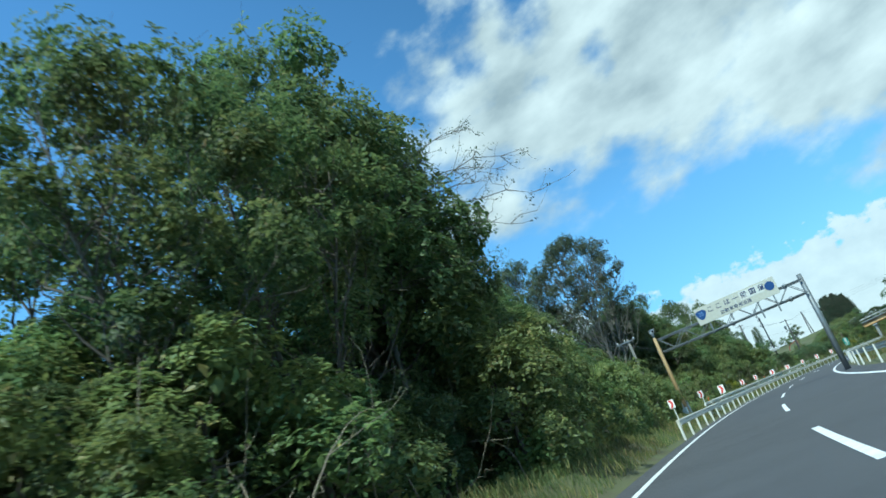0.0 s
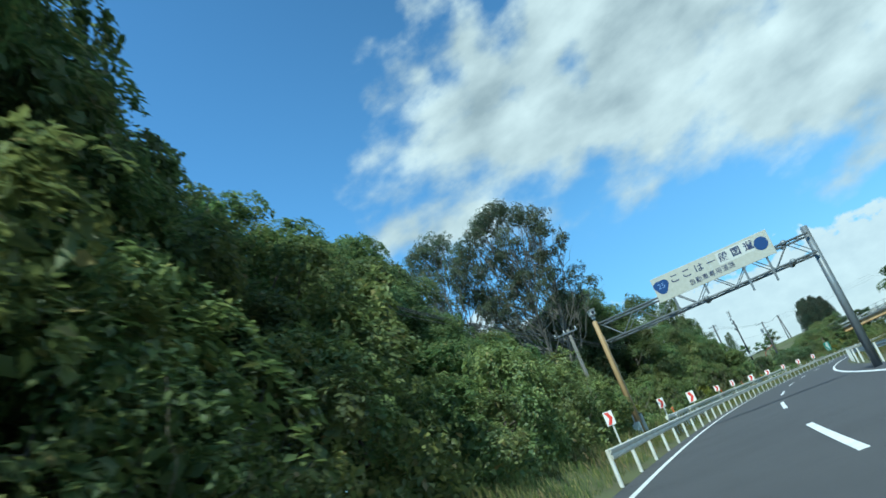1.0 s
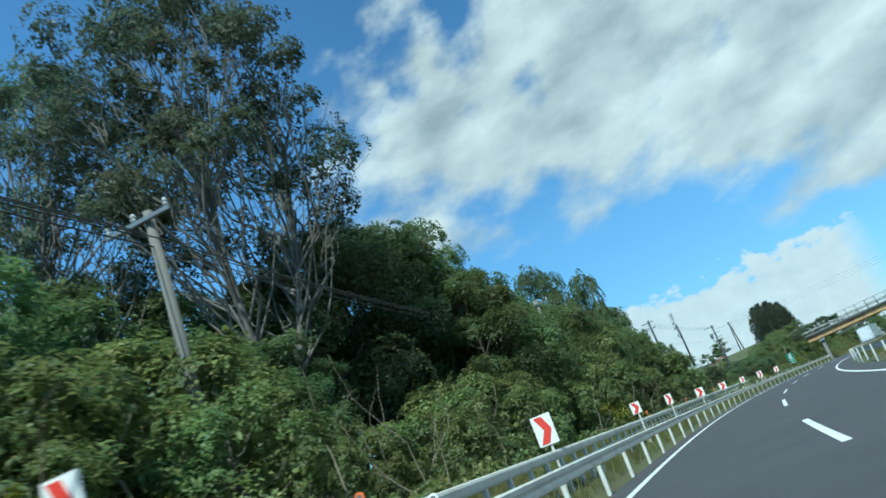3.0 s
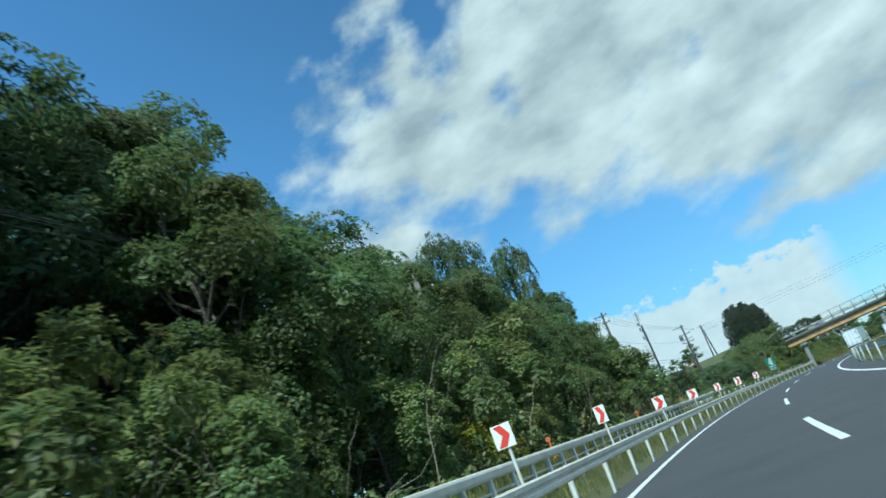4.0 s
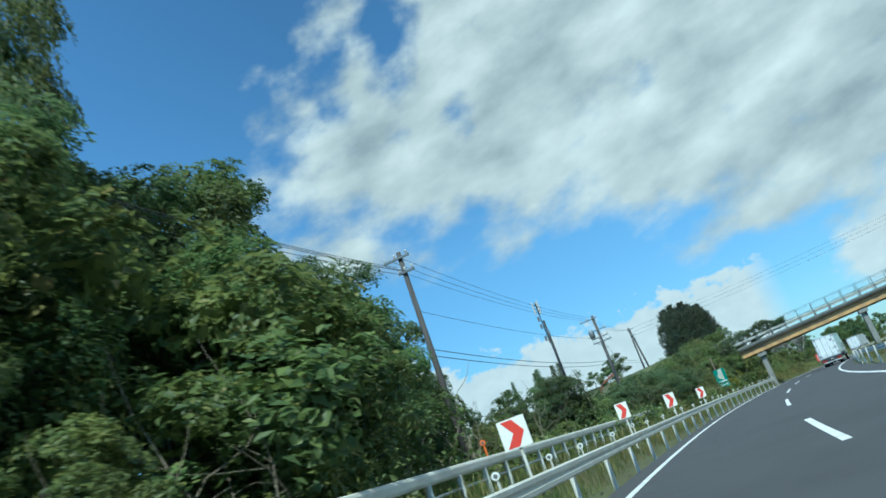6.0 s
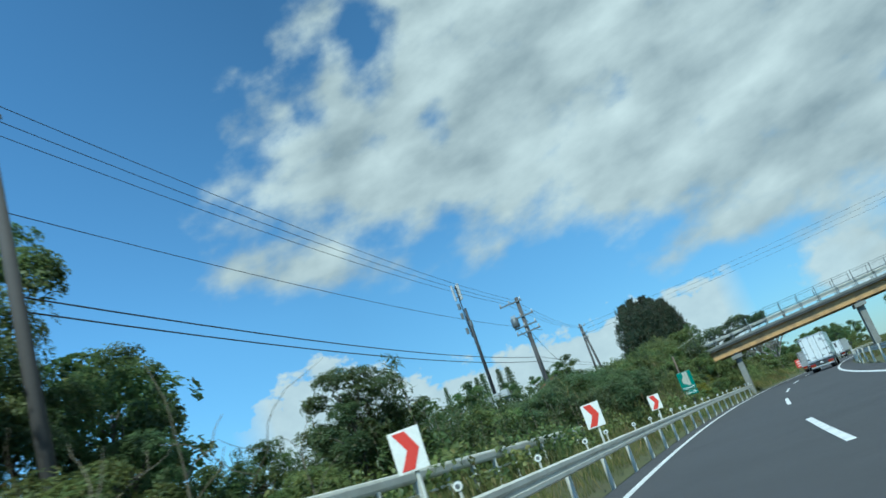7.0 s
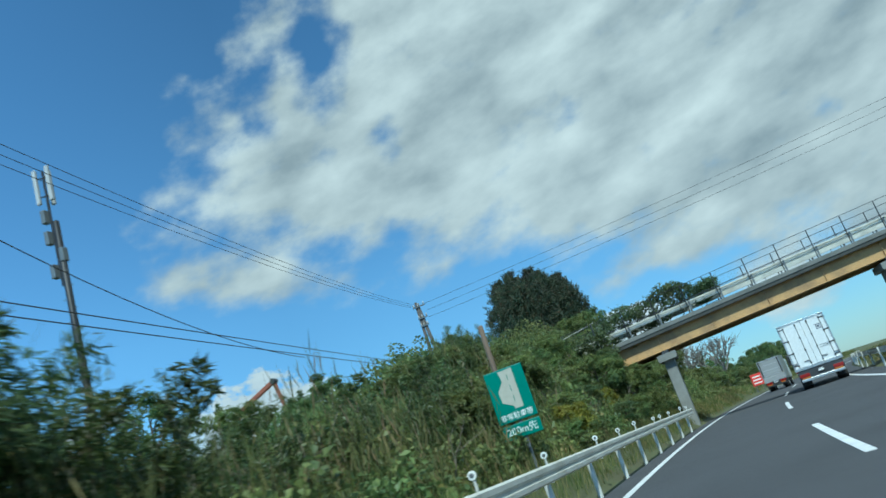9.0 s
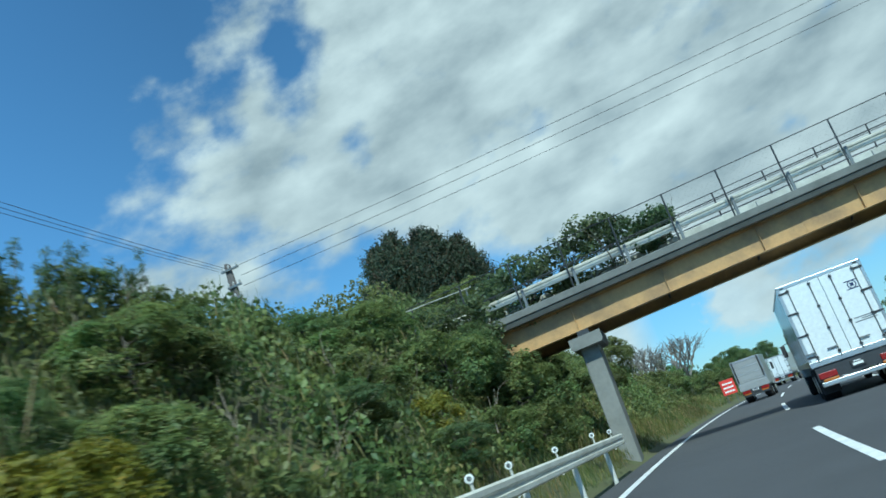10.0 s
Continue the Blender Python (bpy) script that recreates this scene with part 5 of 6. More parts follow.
def bare_tree(h, label):
    """A leafless tree: a short trunk, rising limbs and fine twigs that end in a flat dome."""
    t = thing("bare_tree", label, "tree", "leafless trees beyond the bridge")
    bm = bmesh.new()
    fork = Vector((0.1, 0.05, h * 0.3))
    tube(bm, [(0, 0, -0.5), (0.05, 0.0, h * 0.15), fork], [0.30, 0.24, 0.2], 9, False)
    for k in range(8):
        a = k * 2.4 + rng.uniform(-0.3, 0.3)
        out = h * (0.10 + 0.055 * k) * 0.95
        mid = Vector((out * 0.62 * math.cos(a), out * 0.62 * math.sin(a), h * rng.uniform(0.58, 0.68)))
        branch(bm, fork, mid, 0.13, 0.06, 7)
        for _ in range(6):
            b = a + rng.uniform(-0.75, 0.75)
            far = out * rng.uniform(0.7, 1.25)
            end = Vector((far * math.cos(b), far * math.sin(b), h * (0.96 - 0.16 * (far / (h * 0.5)) ** 2) * rng.uniform(0.9, 1.0)))
            branch(bm, fork.lerp(mid, rng.uniform(0.7, 1.0)), end, 0.065, 0.05, 5)
            for _ in range(4):
                branch(bm, mid.lerp(end, rng.uniform(0.4, 0.9)), end + Vector(rng.normal(size=3)) * h * 0.055, 0.04, 0.03, 4)
    t["height"] = h
    part("trunk", bm, GREYBARK, t, "leafless grey limbs", True)
    return t


def leaning_tree(label):
    """A thin tree hidden in the wood, with long half-bare branches that arch out over the verge."""
    t = thing("twiggy_tree", label, "tree")
    bm, dots = bmesh.new(), []
    stem = [Vector((0, 0, -0.6)), Vector((0.1, 0.1, 3.0)), Vector((0.3, 0.2, 6.2)), Vector((0.6, 0.4, 9.0))]
    tube(bm, stem, [0.11, 0.09, 0.07, 0.045], 9, False)
    for f, tip in ((0.5, (5.4, 4.2, 9.3)), (0.8, (5.3, 6.6, 11.8)), (0.3, (4.5, 2.6, 7.9)), (0.9, (4.4, 5.0, 11.0)), (0.15, (3.4, 1.6, 6.7)), (1.0, (3.9, 5.6, 13.2)), (0.6, (4.6, 3.2, 9.9)), (0.7, (2.6, 2.4, 11.4))):
        a, b = stem[2].lerp(stem[3], f), Vector(tip)
        pts = [a.lerp(b, u) + Vector((0, 0, 0.9 * math.sin(math.pi * u))) + Vector(rng.normal(size=3)) * 0.08 for u in np.linspace(0, 1, 8)]
        tube(bm, pts, [0.042 - 0.005 * i for i in range(8)], 6, False)
        for i in range(2, 8):
            for _ in range(3):
                end = pts[i] + Vector((0.5, 0.4, 0.25)) * rng.uniform(0.3, 1.2) + Vector(rng.normal(size=3)) * 0.45
                branch(bm, pts[i], end, 0.014, 0.05, 4)
                dots += [end, pts[i].lerp(end, 0.6)]
    part("trunk", bm, PALEBARK, t, "thin grey stem and twigs", True)
    c = np.array(dots)
    c = c[rng.random(len(c)) < 0.45]
    pos, nrm = clump_leaves(c, 0.22, 7, 0.8)
    ob = new("crown", leaf_mesh("crown", pos, nrm, 0.11 * rng.uniform(0.6, 1.3, len(pos)), 0.05, LEAF_AIRY, 0.4))
    ob.parent = t
    return t


def arching_shoot(label):
    """A tall cane that arches over at its top, with fans of long narrow leaves."""
    t = thing("arching_cane", label, "cane", "arching canes in the scrub")
    pts = [Vector((1.5 * (k / 10) ** 2.4 + 0.05 * math.sin(k), 0.12 * math.sin(k * 0.8), 4.6 * k / 10 - 0.9 * (k / 10) ** 4 - 0.4)) for k in range(11)]
    part("stem", tube(bmesh.new(), pts, [0.022 - 0.0016 * k for k in range(11)], 6, False), TWIG, t, "", True)
    pos, nrm, fan = [], [], 14
    for k in range(4, 11):
        way = (pts[min(k + 1, 10)] - pts[k - 1]).normalized()
        for q in range(3):
            c = np.array(pts[k]) + rng.normal(size=3) * 0.12
            d = unit(fan) + np.array([way.x, way.y, 0.15]) * 0.8
            d /= np.linalg.norm(d, axis=1, keepdims=True)
            pos.append(c + d * 0.15)
            nrm.append(np.cross(d, unit(fan)))
    pos, nrm = np.concatenate(pos), np.concatenate(nrm)
    nrm /= np.linalg.norm(nrm, axis=1, keepdims=True) + 1e-9
    ob = new("foliage", leaf_mesh("foliage", pos, nrm, 0.34 * rng.uniform(0.7, 1.25, len(pos)), 0.055, BAMBOO, 0.15))
    ob.parent = t
    return t


def bamboo(h, label):
    t = thing("bamboo", label, "bamboo", "bamboo along the slope")
    pos, nrm = [], []
    for k in range(9):
        x, y = rng.normal(size=2) * 0.65
        hh = h * rng.uniform(0.55, 1.05)
        lean = rng.normal(size=2) * 0.06
        pts = [(x + lean[0] * hh * (i / 6) ** 2, y + lean[1] * hh * (i / 6) ** 2, hh * i / 6 - 0.3) for i in range(7)]
        part("culm", tube(bmesh.new(), pts, [0.03, 0.028, 0.025, 0.02, 0.016, 0.011, 0.006], 5, False), TWIG, t, "", True)
        for i in range(1, 7):
            n = 3 if i < 3 else 5
            c = np.array(pts[i]) + rng.normal(size=(n, 3)) * np.array([0.13, 0.13, 0.22])
            p, q = clump_leaves(c, 0.2, 12, 1.0)
            pos.append(p)
            nrm.append(q)
    pos, nrm = np.concatenate(pos), np.concatenate(nrm)
    me = leaf_mesh("foliage", pos, nrm, 0.30 * rng.uniform(0.6, 1.3, len(pos)), 0.05, BAMBOO, -0.5)
    ob = new("foliage", me)
    ob.parent = t
    return t


KINDS = {
    "a": broad_tree(10.0, 3.6, 1.4, 14, 36, 28, 0.23, LEAF, "leafy broadleaf tree with a dense green crown"),
    "b": broad_tree(9.0, 3.2, 0.6, 14, 34, 28, 0.22, LEAF, "leafy broadleaf tree with low branches"),
    "c": broad_tree(11.0, 3.0, 1.6, 14, 34, 28, 0.21, LEAF_DARK, "dark evergreen broadleaf tree with a tall crown"),
    "d": broad_tree(5.0, 2.8, 0.1, 12, 34, 24, 0.20, VINE, "low green bush overgrown with vines", BARK, 0.36, "bush", "bushes along the verge"),
    "e": broad_tree(9.0, 3.3, 0.5, 10, 20, 13, 0.40, LEAF, "leafy tree in the woods further off", BARK, 0.5, "woodland_tree", "woods further off"),
    "f": broad_tree(14.0, 4.4, 1.6, 20, 48, 32, 0.23, LEAF, "tall leafy tree with green lobed crown", BARK, 0.48),
    "g": broad_tree(12.0, 3.6, 1.2, 18, 46, 32, 0.20, LEAF_DARK, "dark green tree with clustered leaves", BARK, 0.45),
    "h": broad_tree(12.0, 3.6, 1.0, 18, 46, 32, 0.21, LEAF, "leafy tree with a lobed green crown", BARK, 0.46),
    "y": broad_tree(2.4, 1.3, 0.2, 8, 22, 18, 0.13, YELLOWLEAF, "yellow-green shrub on the verge", BARK, 0.25, "shrub", "shrubs on the verge"),
    "t": airy_tree(21.0, 6.8, 6.6, 84, "tall tree with pale bare limbs and an open crown"),
    "u": airy_tree(14.0, 4.4, 2.4, 40, "airy roadside tree with thin branches and open foliage", LEAF, 0.22, "roadside_tree", "trees beside the road", BARK, 0.5),
    "k": airy_tree(5.0, 2.6, 0.7, 26, "sparse bush with thin stems and see-through foliage", LEAF_DARK, 0.16, "sparse_bush", "sparse bushes on the slope", BARK, 0.2),
    "n": conifer(13.0, 3.3, "dense dark green cypress on the hill"),
    "p": spire_tree(12.0, 2.2, "pointed pale green conifer behind the hill"),
    "w": bare_tree(8.0, "leafless grey tree beyond the bridge"),
    "m": bamboo(4.2, "clump of young bamboo with upright leafy plumes"),
}
NOMINAL = {"p": 12.0, "u": 14.0, "k": 5.0, "g": 12.0, "h": 12.0, "y": 2.4, "e": 9.0, "f": 14.0, "a": 10.0, "b": 9.0, "c": 11.0, "d": 5.0, "t": 21.0, "n": 13.0, "w": KINDS["w"]["height"], "m": 4.2}
used = set()


def plant(kind, s, l, height, wide=1.0):
    """A tree of a kind at its place; the first one placed is the model itself."""
    k = height / NOMINAL[kind]
    g = float(terrain(s, l))
    m = Matrix.Translation(at(s, l, g)) @ Matrix.Rotation((s * 12.9898 + l * 78.233) % 6.283, 4, "Z")
    size = Matrix.Diagonal((k * wide, k * wide, k, 1))
    if kind not in used:
        used.add(kind)
        KINDS[kind].matrix_basis = m @ size
        return KINDS[kind]
    own = KINDS[kind].scale
    return copy_thing(KINDS[kind], m @ size @ Matrix.Diagonal((1 / own.x, 1 / own.y, 1 / own.z, 1)))


TREES = [  # kind, s, l, height above the ground, width
    ("u", 12, 8.8, 11, 1.1), ("u", 16, 8.4, 11.6, 0.95), ("f", 14, 14, 10, 1.0), ("c", 17, 13, 6.0, 1.3), ("c", 21, 13.6, 7.0, 1.3), ("u", 20.5, 9.3, 16.2, 0.9), ("h", 23.5, 9.5, 13.8, 1.05), ("h", 25.0, 9.5, 13.4, 1.05), ("h", 26.5, 9.5, 14.2, 0.8),
    ("h", 28.0, 9.5, 11.4, 0.8), ("h", 29.5, 11.5, 12.6, 1.05), ("b", 29.5, 8.6, 8.0, 1.05), ("h", 34.0, 9.5, 8.2, 1.05), ("f", 34.0, 11.5, 11.4, 0.75), ("f", 38.5, 11, 9.6, 1.0), ("f", 42.5, 11.2, 9.9, 1.0), ("b", 36, 15, 11, 1.0),
    ("g", 46.5, 11.6, 10.2, 1.0), ("g", 49.0, 11.5, 9.8, 1.05), ("g", 50.5, 15, 13.0, 1.05), ("h", 50.5, 13.5, 12.2, 0.8), ("f", 53.5, 15, 13.4, 0.75), ("g", 52.0, 13.5, 10.6, 1.05), ("h", 52.0, 11.5, 7.8, 1.05), ("b", 48, 9.5, 7.0, 1.1), ("b", 44, 8.6, 6.0, 1.1), ("f", 33, 8.2, 7.0, 1.1),
    ("c", 56.5, 11.5, 7.2, 1.1), ("h", 62.5, 11.5, 7.2, 1.05),
    ("t", 79.5, 13.2, 20.8, 0.86), ("t", 79.0, 19.6, 20.4, 0.78), ("g", 84.5, 13.6, 11.6, 1.1), ("g", 88.5, 13.8, 12.8, 1.1), ("g", 92, 14.0, 13.8, 1.0), ("b", 75, 12.5, 6.0, 1.2), ("c", 79, 12.6, 6.5, 1.3),
    ("b", 70, 15, 6.0, 1.2), ("c", 62, 20, 7.5, 1.2), ("b", 84, 16.5, 10.5, 1.2), ("c", 75, 19, 9.5, 1.3), ("a", 81, 21, 11.5, 1.2), ("c", 88, 18, 11.5, 1.2), ("h", 86, 22, 12.5, 1.2), ("g", 91, 20, 13, 1.2), ("h", 79, 24, 11.5, 1.2), ("g", 74, 23.5, 10.0, 1.2),
    ("h", 91.0, 9.5, 9.0, 1.05), ("g", 94.0, 13.5, 14.2, 0.8), ("b", 94.0, 9.5, 8.2, 1.05), ("h", 94.0, 11.5, 11.4, 0.8), ("g", 95.5, 15, 15.0, 1.05), ("f", 100, 15.0, 13.6, 0.9), ("g", 104, 14.6, 12.6, 1.1), ("f", 108, 13.5, 11.6, 1.0), ("h", 110.5, 15, 12.9, 0.8), ("g", 111.5, 13.5, 11.2, 1.2), ("f", 115.5, 13.2, 10.5, 1.0), ("g", 119.5, 13.5, 10.9, 1.1),
    ("f", 126.0, 14.7, 16.1, 0.55), ("h", 122.8, 13.6, 11.8, 0.8), ("f", 129.4, 12.0, 14.6, 0.42), ("h", 130.8, 14.5, 11.8, 0.9), ("g", 127.0, 11.5, 9.8, 1.05), ("g", 133, 14.2, 11.2, 1.1), ("f", 136.0, 13.5, 11.8, 1.0), ("h", 138.2, 13.5, 12.2, 0.7), ("g", 143.5, 13.5, 9.8, 1.05), ("f", 149.5, 14.4, 9.0, 0.9), ("b", 154, 15, 6.6, 1.0),
    ("f", 98, 9.8, 8.2, 1.1), ("h", 103, 9.6, 8.4, 1.05), ("f", 110.5, 9.5, 8.9, 1.0), ("h", 118, 9.4, 8.5, 0.8), ("f", 124, 9.8, 8.4, 1.1), ("b", 131, 9.5, 7.2, 1.1), ("b", 136, 10.2, 7.2, 1.0), ("h", 142.0, 11.5, 7.6, 1.05),
    ("g", 146.8, 13.2, 5.4, 1.0), ("g", 149.6, 13.4, 5.2, 1.1), ("c", 151.6, 12.4, 3.2, 1.6), ("b", 155.0, 11.6, 2.6, 1.2), ("c", 154.0, 8.0, 3.5, 1.3), ("m", 155.0, 7.8, 3.2, 1.0), ("m", 155.6, 8.6, 3.2, 1.0), ("m", 154.4, 7.4, 3.3, 1.0), ("m", 156.6, 9.2, 2.8, 1.0), ("c", 156.0, 9.0, 2.4, 1.4), ("a", 64, 13.5, 7.6, 1.1), ("b", 67.5, 14.0, 8.4, 1.1), ("b", 71.5, 14, 8.0, 1.1), ("a", 60, 15, 6.6, 1.1), ("d", 62, 11, 4.6, 1.2), ("d", 66, 10.6, 4.8, 1.2), ("d", 71, 11, 5.0, 1.2), ("a", 161.5, 13, 3.2, 1.2),
    ("n", 244, 17.7, 8.8, 0.86), ("n", 243.4, 16.2, 9.0, 0.8), ("n", 244.8, 14.9, 9.2, 0.95), ("n", 243.6, 13.7, 8.3, 0.84), ("n", 244.4, 12.5, 7.8, 0.88), ("n", 246.6, 17.2, 9.1, 0.9), ("n", 246.8, 15.0, 8.4, 1.0), ("n", 246.4, 13.2, 8.6, 0.9), ("b", 239, 9.4, 3.6, 0.9), ("d", 223.5, 9.6, 1.1, 1.5), ("d", 224.3, 7.9, 1.0, 1.4), ("d", 225.3, 6.9, 1.3, 1.2), ("b", 222.8, 6.7, 3.0, 1.2), ("d", 221.5, 7.1, 2.3, 1.3), ("d", 224.2, 6.1, 2.5, 1.2), ("w", 299, 15.8, 8.5, 1.4), ("d", 208.5, 9.8, 1.3, 1.3), ("m", 207.8, 9.4, 1.8, 1.0), ("m", 209.4, 9.9, 1.9, 1.0), ("m", 210.6, 9.5, 1.7, 1.0), ("m", 211.6, 10.4, 1.7, 1.0), ("m", 212.8, 10.0, 1.6, 1.0), ("d", 212, 10.6, 1.2, 1.4),
    ("w", 299, 10.9, 8.3, 1.4), ("w", 306, 20.5, 7.0, 1.0), ("a", 322, 7.6, 5.0, 1.1), ("b", 330, 9.5, 6.0, 1.2), ("a", 338, 11.5, 6.4, 1.2), ("c", 334, 5.6, 5.6, 1.1), ("b", 347, 8.0, 6.6, 1.2), ("a", 316, 11, 4.4, 1.2), ("b", 309, 8.4, 3.4, 1.2),
    ("d", 171, 10.5, 2.8, 1.2), ("k", 173.5, 9.2, 2.9, 1.4), ("k", 176.3, 8.0, 3.2, 1.3), ("k", 178.6, 9.8, 3.7, 1.3), ("k", 180.0, 7.9, 4.0, 1.2), ("c", 181.8, 9.6, 3.9, 1.4), ("d", 182.8, 10.5, 3.4, 1.2), ("k", 182.2, 7.3, 4.0, 1.1), ("k", 183.6, 7.5, 3.3, 1.3), ("k", 181.2, 6.6, 3.6, 1.1), ("c", 185.4, 8.3, 2.9, 1.5), ("k", 178.0, 6.9, 3.3, 1.2), ("k", 175.2, 6.6, 2.7, 1.3), ("k", 173.0, 7.0, 2.3, 1.3), ("d", 186, 7.6, 1.5, 1.3), ("d", 190, 9.0, 1.4, 1.4), ("d", 194.5, 8.4, 1.7, 1.3), ("d", 199.5, 7.0, 1.9, 1.2),
]
for row in TREES:
    plant(*row)
# pointed conifers whose tops show behind the hill
for s, l, top in ((264.0, 52.0, 18.4), (259.0, 46.0, 17.3), (271.0, 50.5, 18.8), (234.5, 42.2, 14.2), (252.0, 46.5, 16.4)):
    plant("p", s, l, top - float(terrain(s, l)), 1.1)
# overgrown bushes along the verge
for s in np.arange(23.8, 60, 2.6):
    plant("d", s, 6.9 + 0.7 * math.sin(s), 3.6 + 0.9 * math.sin(s * 1.7) + (0.8 if s < 36 else 0), rng.uniform(0.8, 1.1))
for k in range(16):
    s = 5.5 + 1.25 * k
    plant("kcd"[k % 3], s, 9.0 + 0.9 * math.sin(k * 2.3), 3.4 + 0.8 * math.sin(k * 1.7), 1.25)
for s in np.arange(61, 156, 3.7):
    plant("d", s, 7.9 + 0.7 * math.sin(s), (2.5 if s < 80 else 3.3) + 0.9 * math.sin(s * 1.3) - 1.9 * (s > 133), rng.uniform(0.85, 1.15))
for s in np.arange(9.4, 138, 3.7):
    plant("bd"[int(s) % 2], s, 10.3 + 0.8 * math.sin(s * 2.0), (5.6 if s > 90 or s < 50 else 3.6) + 0.9 * math.sin(s * 1.1) - 1.6 * (s > 140), rng.uniform(1.0, 1.3))
for s in np.arange(9.2, 160, 4.6):
    plant("e", s, 18.5 + 1.5 * math.sin(s * 2.0), (6.5 if s > 90 or s < 50 else 4.0) + 1.2 * math.sin(s * 1.1), rng.uniform(1.1, 1.4))
for s in np.arange(196, 258, 2.9):
    plant("d", s, (9.2 if s < 206 else 8.2) + 1.8 * math.sin(s * 1.7), (1.4 if s < 206 else 1.15 if s < 226 else 1.9 if s < 240 else 0.8) + 0.3 * math.sin(s), 1.6)
for s in np.arange(160, 186, 1.1):
    l = 10.0 + 2.8 * math.sin(s * 1.9)
    plant("m", s, l, (2.2 if l < 8.5 else 2.8) + 0.4 * math.sin(s), 1.1)
for s in np.arange(159, 184, 1.4):
    plant("m", s, 14.2 + 2.0 * math.sin(s * 2.3), 3.3 + 0.5 * math.sin(s * 1.3), 1.1)
for s in np.concatenate([np.arange(186, 196, 1.7), np.arange(206, 218, 2.6)]):
    plant("m", s, 8.8 + 1.6 * math.sin(s * 1.9), (2.2 if s < 200 else 1.1) + 0.4 * math.sin(s), 1.0)
for k in range(16):
    s = 185 + 1.05 * k
    plant("cdb"[k % 3], s, 12.2 + 2.6 * math.sin(k * 2.1), 2.9 - 0.11 * k + 0.4 * math.sin(k * 1.3), 1.7 if k % 3 == 0 else 1.25)
for k in range(12):
    plant("cd"[k % 2], 186 + 1.5 * k, 18 + 2.4 * math.sin(k * 2.1), 2.7 - 0.12 * k + 0.3 * math.sin(k * 1.3), 1.6)
for s, l, h in ((185.3, 6.5, 3.2), (186.2, 7.5, 3.0), (187.0, 6.6, 2.7), (188.6, 7.8, 2.6), (184.6, 7.6, 3.3), (198.0, 7.2, 2.5), (199.8, 6.8, 2.9), (197.2, 8.6, 2.0), (201.0, 8.0, 2.6), (202.5, 8.6, 2.4), (199.0, 9.4, 1.9)):
    plant("m", s, l, h, 0.9)
for k in range(26):
    s = 203 + 0.85 * k
    plant("cbd"[k % 3], s, 7.2 + 2.0 * math.sin(k * 2.4), 1.15 + 0.35 * math.sin(k * 1.7), 2.0 if k % 3 == 0 else 1.5)
for s, l, h in ((205.4, 5.3, 1.5), (206.3, 5.8, 1.3), (217.5, 6.3, 1.2), (62.0, 6.6, 2.2), (97.5, 6.6, 2.0)):
    plant("y", s, l, h)
# woods further off
for k in range(22):
    plant("d", 254 + 5.5 * k, 8.0 + 1.8 * math.sin(k * 2.3), 2.2 + 0.6 * math.sin(k * 1.7) + 0.03 * k, 1.4)
for k in range(26):
    s = 262 + 9.0 * k
    plant("e", s, 22 + 4 * math.sin(k * 2.3) + 0.03 * (s - 262), 5.0 + 1.5 * math.sin(k * 1.7) + 0.02 * (s - 262), 1.25)
for k in range(34):
    s = 60 + 13.0 * k
    plant("e", s, -15 - 4 * math.sin(k * 1.9) ** 2, 7.0 + 1.8 * math.sin(k * 1.3), 1.2)
for k in range(22):
    plant("e", 205 + 11.0 * k, -24 - 3 * math.sin(k * 1.9), 8.0 + 1.5 * math.sin(k * 1.3), 1.3)
for k in range(14):
    plant("e", 158 + 6.0 * k, 26 + 5 * math.sin(k * 1.7), 3.5 + 1.2 * math.sin(k) + 0.02 * k, 1.5)


def bridge_vine():
    """Leaves hanging over the fence at the bridge's hill end, thinner towards the road."""
    n = 250
    u = -10.5 + 10.6 * rng.random(n) ** 0.9
    y = rng.uniform(0.3, 2.4, n)
    top = 8.1 + 0.2 * np.sin(u * 1.7) - 0.45 * smooth(-2.4, -0.2, u) - 0.5 * smooth(-5.5, -9, u) + 0.054 * u
    z = top - rng.random(n) ** 1.4 * np.clip(0.55 - 0.34 * u, 0.45, 2.6)
    m = 130
    w = rng.uniform(-11.0, -6.4, m)
    front = np.stack([w, rng.uniform(-0.8, 0.2, m), 0.054 * w + rng.uniform(4.6, 7.15, m) + 0.07 * (w + 6.4)], -1)
    where = np.concatenate([np.stack([u, y, z], -1), front])
    pos, nrm = clump_leaves(where, rng.uniform(0.25, 0.5, n + m), 46, 0.8)
    v = thing("climbing_vine", "dark green climber hanging over the bridge fence", "vine", m=BRIDGE)
    ob = new("foliage", leaf_mesh("foliage", pos, nrm, 0.17 * rng.uniform(0.6, 1.3, len(pos)), 0.12, LEAF_DARK, 0.2))
    ob.parent = v
    for k in range(9):
        u0 = -9.5 + k * 1.0
        bm, tips = bmesh.new(), []
        limb(bm, (u0, 1.6, 5.6 + 0.054 * u0), (0.55, -0.1, 0.9), 2.2, 0.035, 1, tips, 0.7, 6, 0.4)
        part("stem", bm, BARK, v, "", True)
    return v


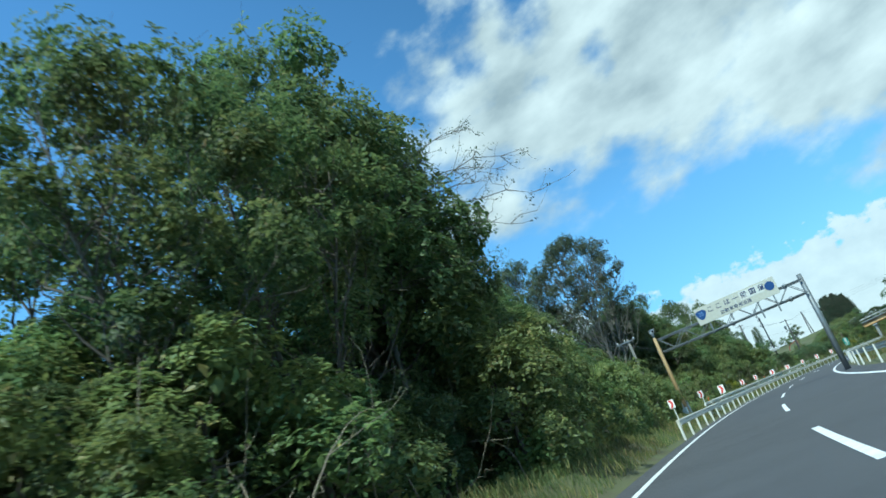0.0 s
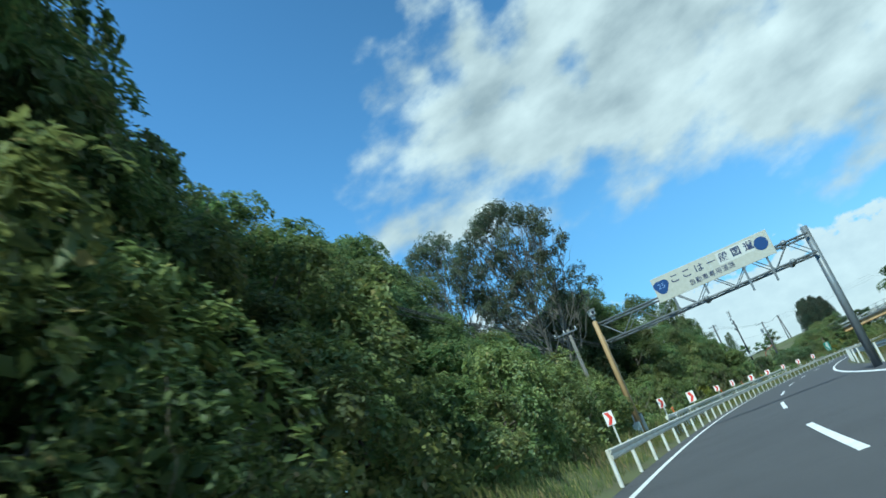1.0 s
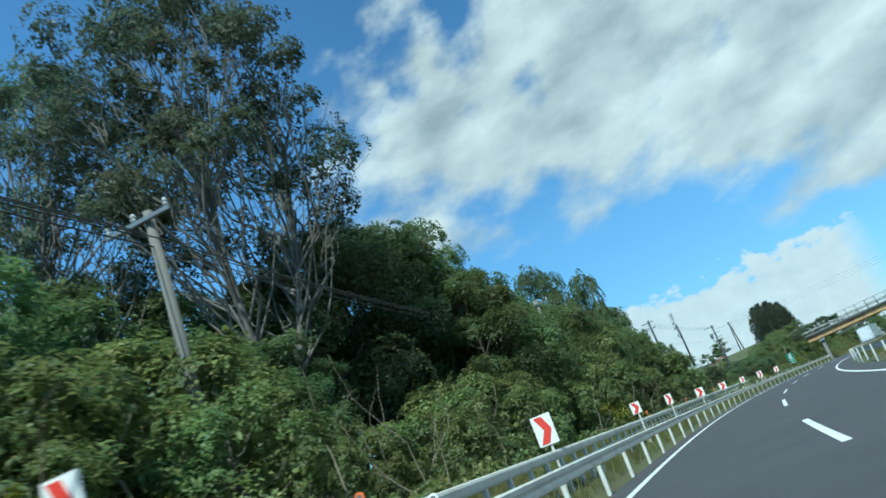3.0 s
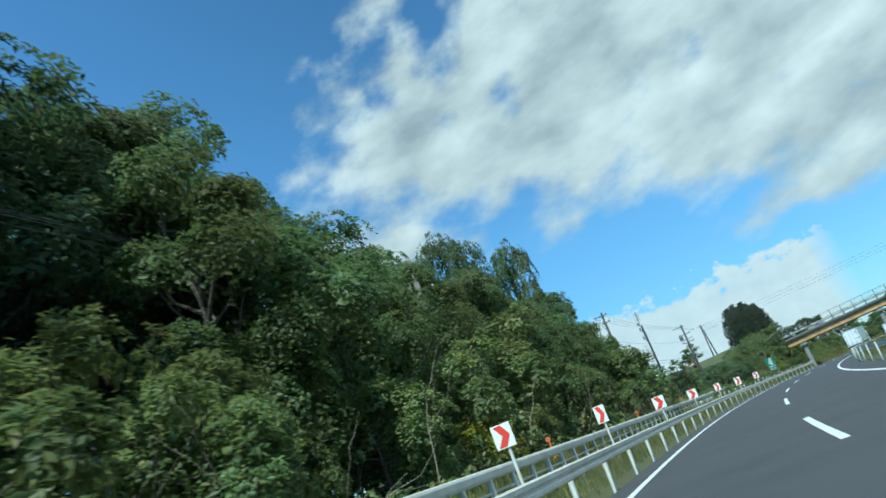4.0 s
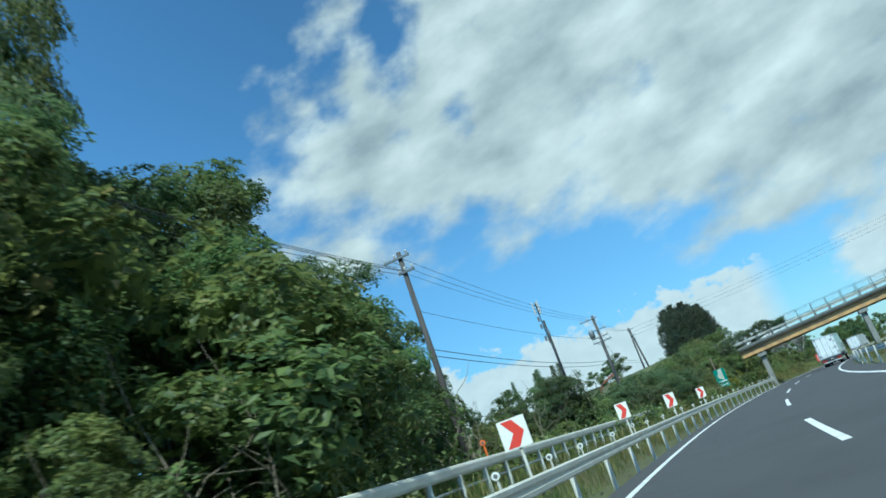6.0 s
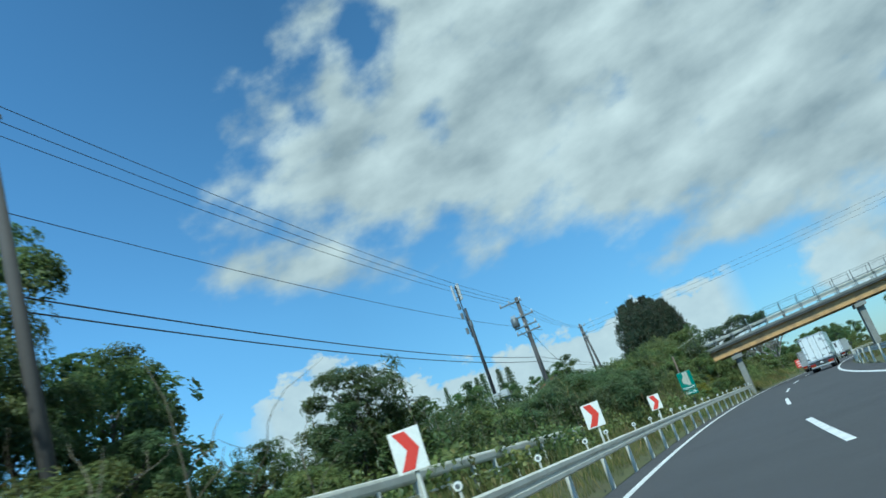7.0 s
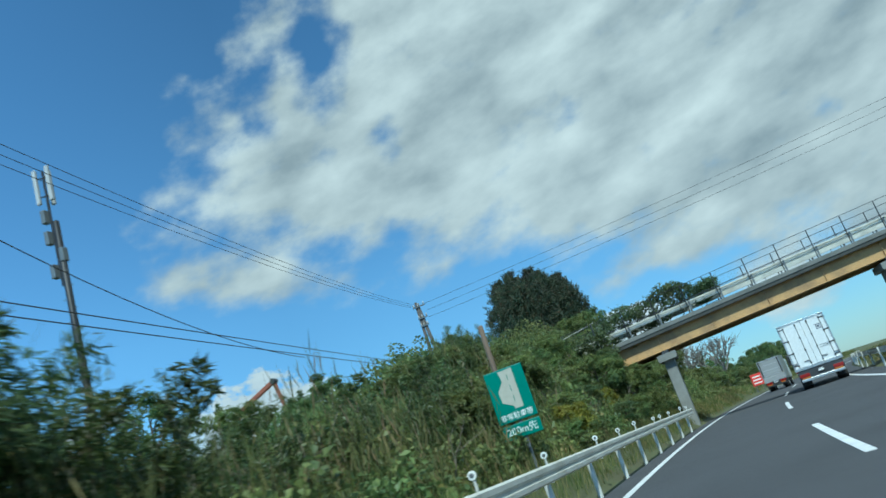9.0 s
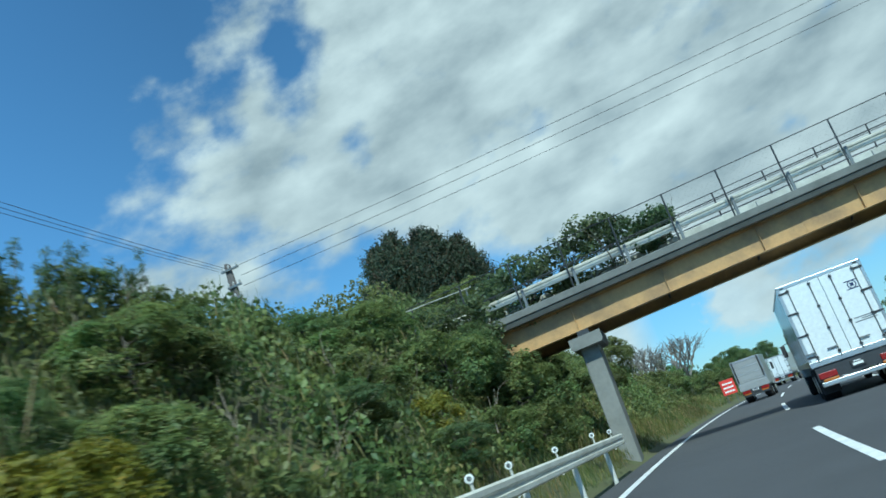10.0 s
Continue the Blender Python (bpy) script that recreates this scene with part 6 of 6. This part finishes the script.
bridge_vine()
leaning_tree("thin half-bare tree leaning out over the verge").matrix_basis = stand(22.0, 8.6, float(terrain(22.0, 8.6)))
cane = arching_shoot("green cane with narrow leaves arching over the scrub")
for k, (s, l, turn, size) in enumerate(((185.6, 7.2, 20, 0.7), (186.8, 6.6, -15, 0.74), (185.0, 6.4, 10, 0.66), (187.6, 7.4, 35, 0.78), (188.6, 6.8, -30, 0.62), (175.2, 7.8, 25, 0.82), (175.0, 8.2, 10, 0.85), (180.6, 7.6, 15, 0.85), (181.4, 7.8, -20, 0.8), (183.0, 7.5, 30, 0.8), (178.4, 7.4, 40, 0.7), (183.6, 7.2, 30, 0.95), (182.6, 6.4, 5, 0.8), (193.0, 7.6, 15, 0.7), (196.4, 7.2, -20, 0.75))):
    m = stand(s, l, float(terrain(s, l)), turn, size)
    if k:
        copy_thing(cane, m @ Matrix.Scale(1 / 0.7, 4))
    else:
        cane.matrix_basis = m
arm = thing("digger_arm", "rusty red bent steel arm rising behind the scrub", "digger arm", m=stand(207.0, 17.4, 0))
part("boom", tube(bmesh.new(), [(-2.6, 0, 2.0), (-1.9, 0, 6.2), (-1.5, 0, 6.75)], [0.16, 0.12, 0.1], 8), RUST, arm)
part("stick", boxed(-0.1, -0.08, -1.05, 0.1, 0.08, 1.05, bevel=0.04), RUST, arm).matrix_basis = Matrix.Translation((-0.55, 0, 7.1)) @ Matrix.Rotation(radians(70), 4, "Y")
part("bucket_link", tube(bmesh.new(), [(0.4, 0, 7.45), (0.62, 0, 6.4), (0.7, 0, 5.0)], [0.09, 0.08, 0.07], 8), RUST, arm)
for x, z, r in ((-1.5, 6.75, 0.13), (0.42, 7.44, 0.12)):
    part("pin", tube(bmesh.new(), [(x, -0.13, z), (x, 0.13, z)], r, 12), DARKSTEEL, arm)


def scatter(name, s0, s1, l0, l1, count, tall, length, width, mat, label, category, upright=0.0, floor=0.0):
    """Leaves strewn over the ground in heaps, as one thing."""
    s = rng.uniform(s0, s1, count)
    l = rng.uniform(l0, l1, count)
    heap = np.clip(0.55 + wobble(s * 2.1, l * 2.3) * 0.9, 0.05, 1.4)
    x, y = on_road(s, l)
    z = terrain(s, l) + floor + heap * tall * rng.random(count) ** 0.6
    n = unit(count) * 0.7 + np.array([0, 0, 0.5])
    if upright:
        n = unit(count)
        n[:, 2] *= 0.15
    n /= np.linalg.norm(n, axis=1, keepdims=True)
    me = leaf_mesh(name, np.stack([x, y, z], -1), n, length * rng.uniform(0.6, 1.3, count), width * rng.uniform(0.7, 1.2, count), mat, -upright if upright else 0.2)
    return tagged(new(name, me), label, category, kind="stuff")


scatter("vines", 22, 60, 5.0, 8.5, 26000, 2.2, 0.20, 0.15, VINE, "broad vine leaves covering the bank", "vines")
scatter("vines", 60, 152, 5.6, 8.6, 24000, 1.1, 0.18, 0.13, VINE, "broad vine leaves covering the bank", "vines")
scatter("vines", 150, 262, 5.0, 13.0, 110000, 1.4, 0.17, 0.12, VINE, "vines and scrub covering the slope", "vines")
scatter("grass", 0, 262, 3.7, 6.2, 60000, 0.5, 0.42, 0.022, GRASS, "rough grass and weeds on the verge", "grass", 3.0)
scatter("grass", 165, 240, 5.0, 10.5, 12000, 1.5, 0.62, 0.026, GRASS, "tall dry grass on the slope", "grass", 3.0)
scatter("grass", 225, 420, 4.0, 9.0, 30000, 0.6, 0.5, 0.05, GRASS, "rough grass beside the road", "grass", 3.0)
scatter("grass", 40, 420, -14.0, -7.0, 30000, 0.6, 0.5, 0.05, GRASS, "rough grass beside the road", "grass", 3.0)


def twig_tangle(name, s0, s1, l0, l1, count, label, tall=1.0):
    """Pale bare stems rising out of the scrub, as one thing."""
    bm = bmesh.new()
    for _ in range(count):
        s, l = rng.uniform(s0, s1), rng.uniform(l0, l1)
        p = at(s, l, float(terrain(s, l)) + rng.uniform(0, 0.6))
        way = Vector((rng.normal() * 0.45, rng.normal() * 0.45, 1))
        limb(bm, p, way, rng.uniform(1.3, 2.6) * tall, rng.uniform(0.010, 0.028), 1, [], 0.9, 4, 0.5)
    return tagged(part(name, bm, TWIG, None, "", True), label, "twigs", kind="stuff")


twig_tangle("bare_stems", 7, 60, 5.6, 8.6, 70, "pale bare stems tangled in the vines")
twig_tangle("bare_stems", 60, 150, 6.0, 8.6, 130, "pale bare stems tangled in the vines")
scatter("reeds", 172, 206, 5.2, 9.5, 5000, 2.6, 0.75, 0.03, GRASS, "dry reeds standing on the slope", "reeds", 3.0)
twig_tangle("bare_stems", 165, 240, 5.4, 9.5, 50, "dry stalks standing on the slope", 0.5)
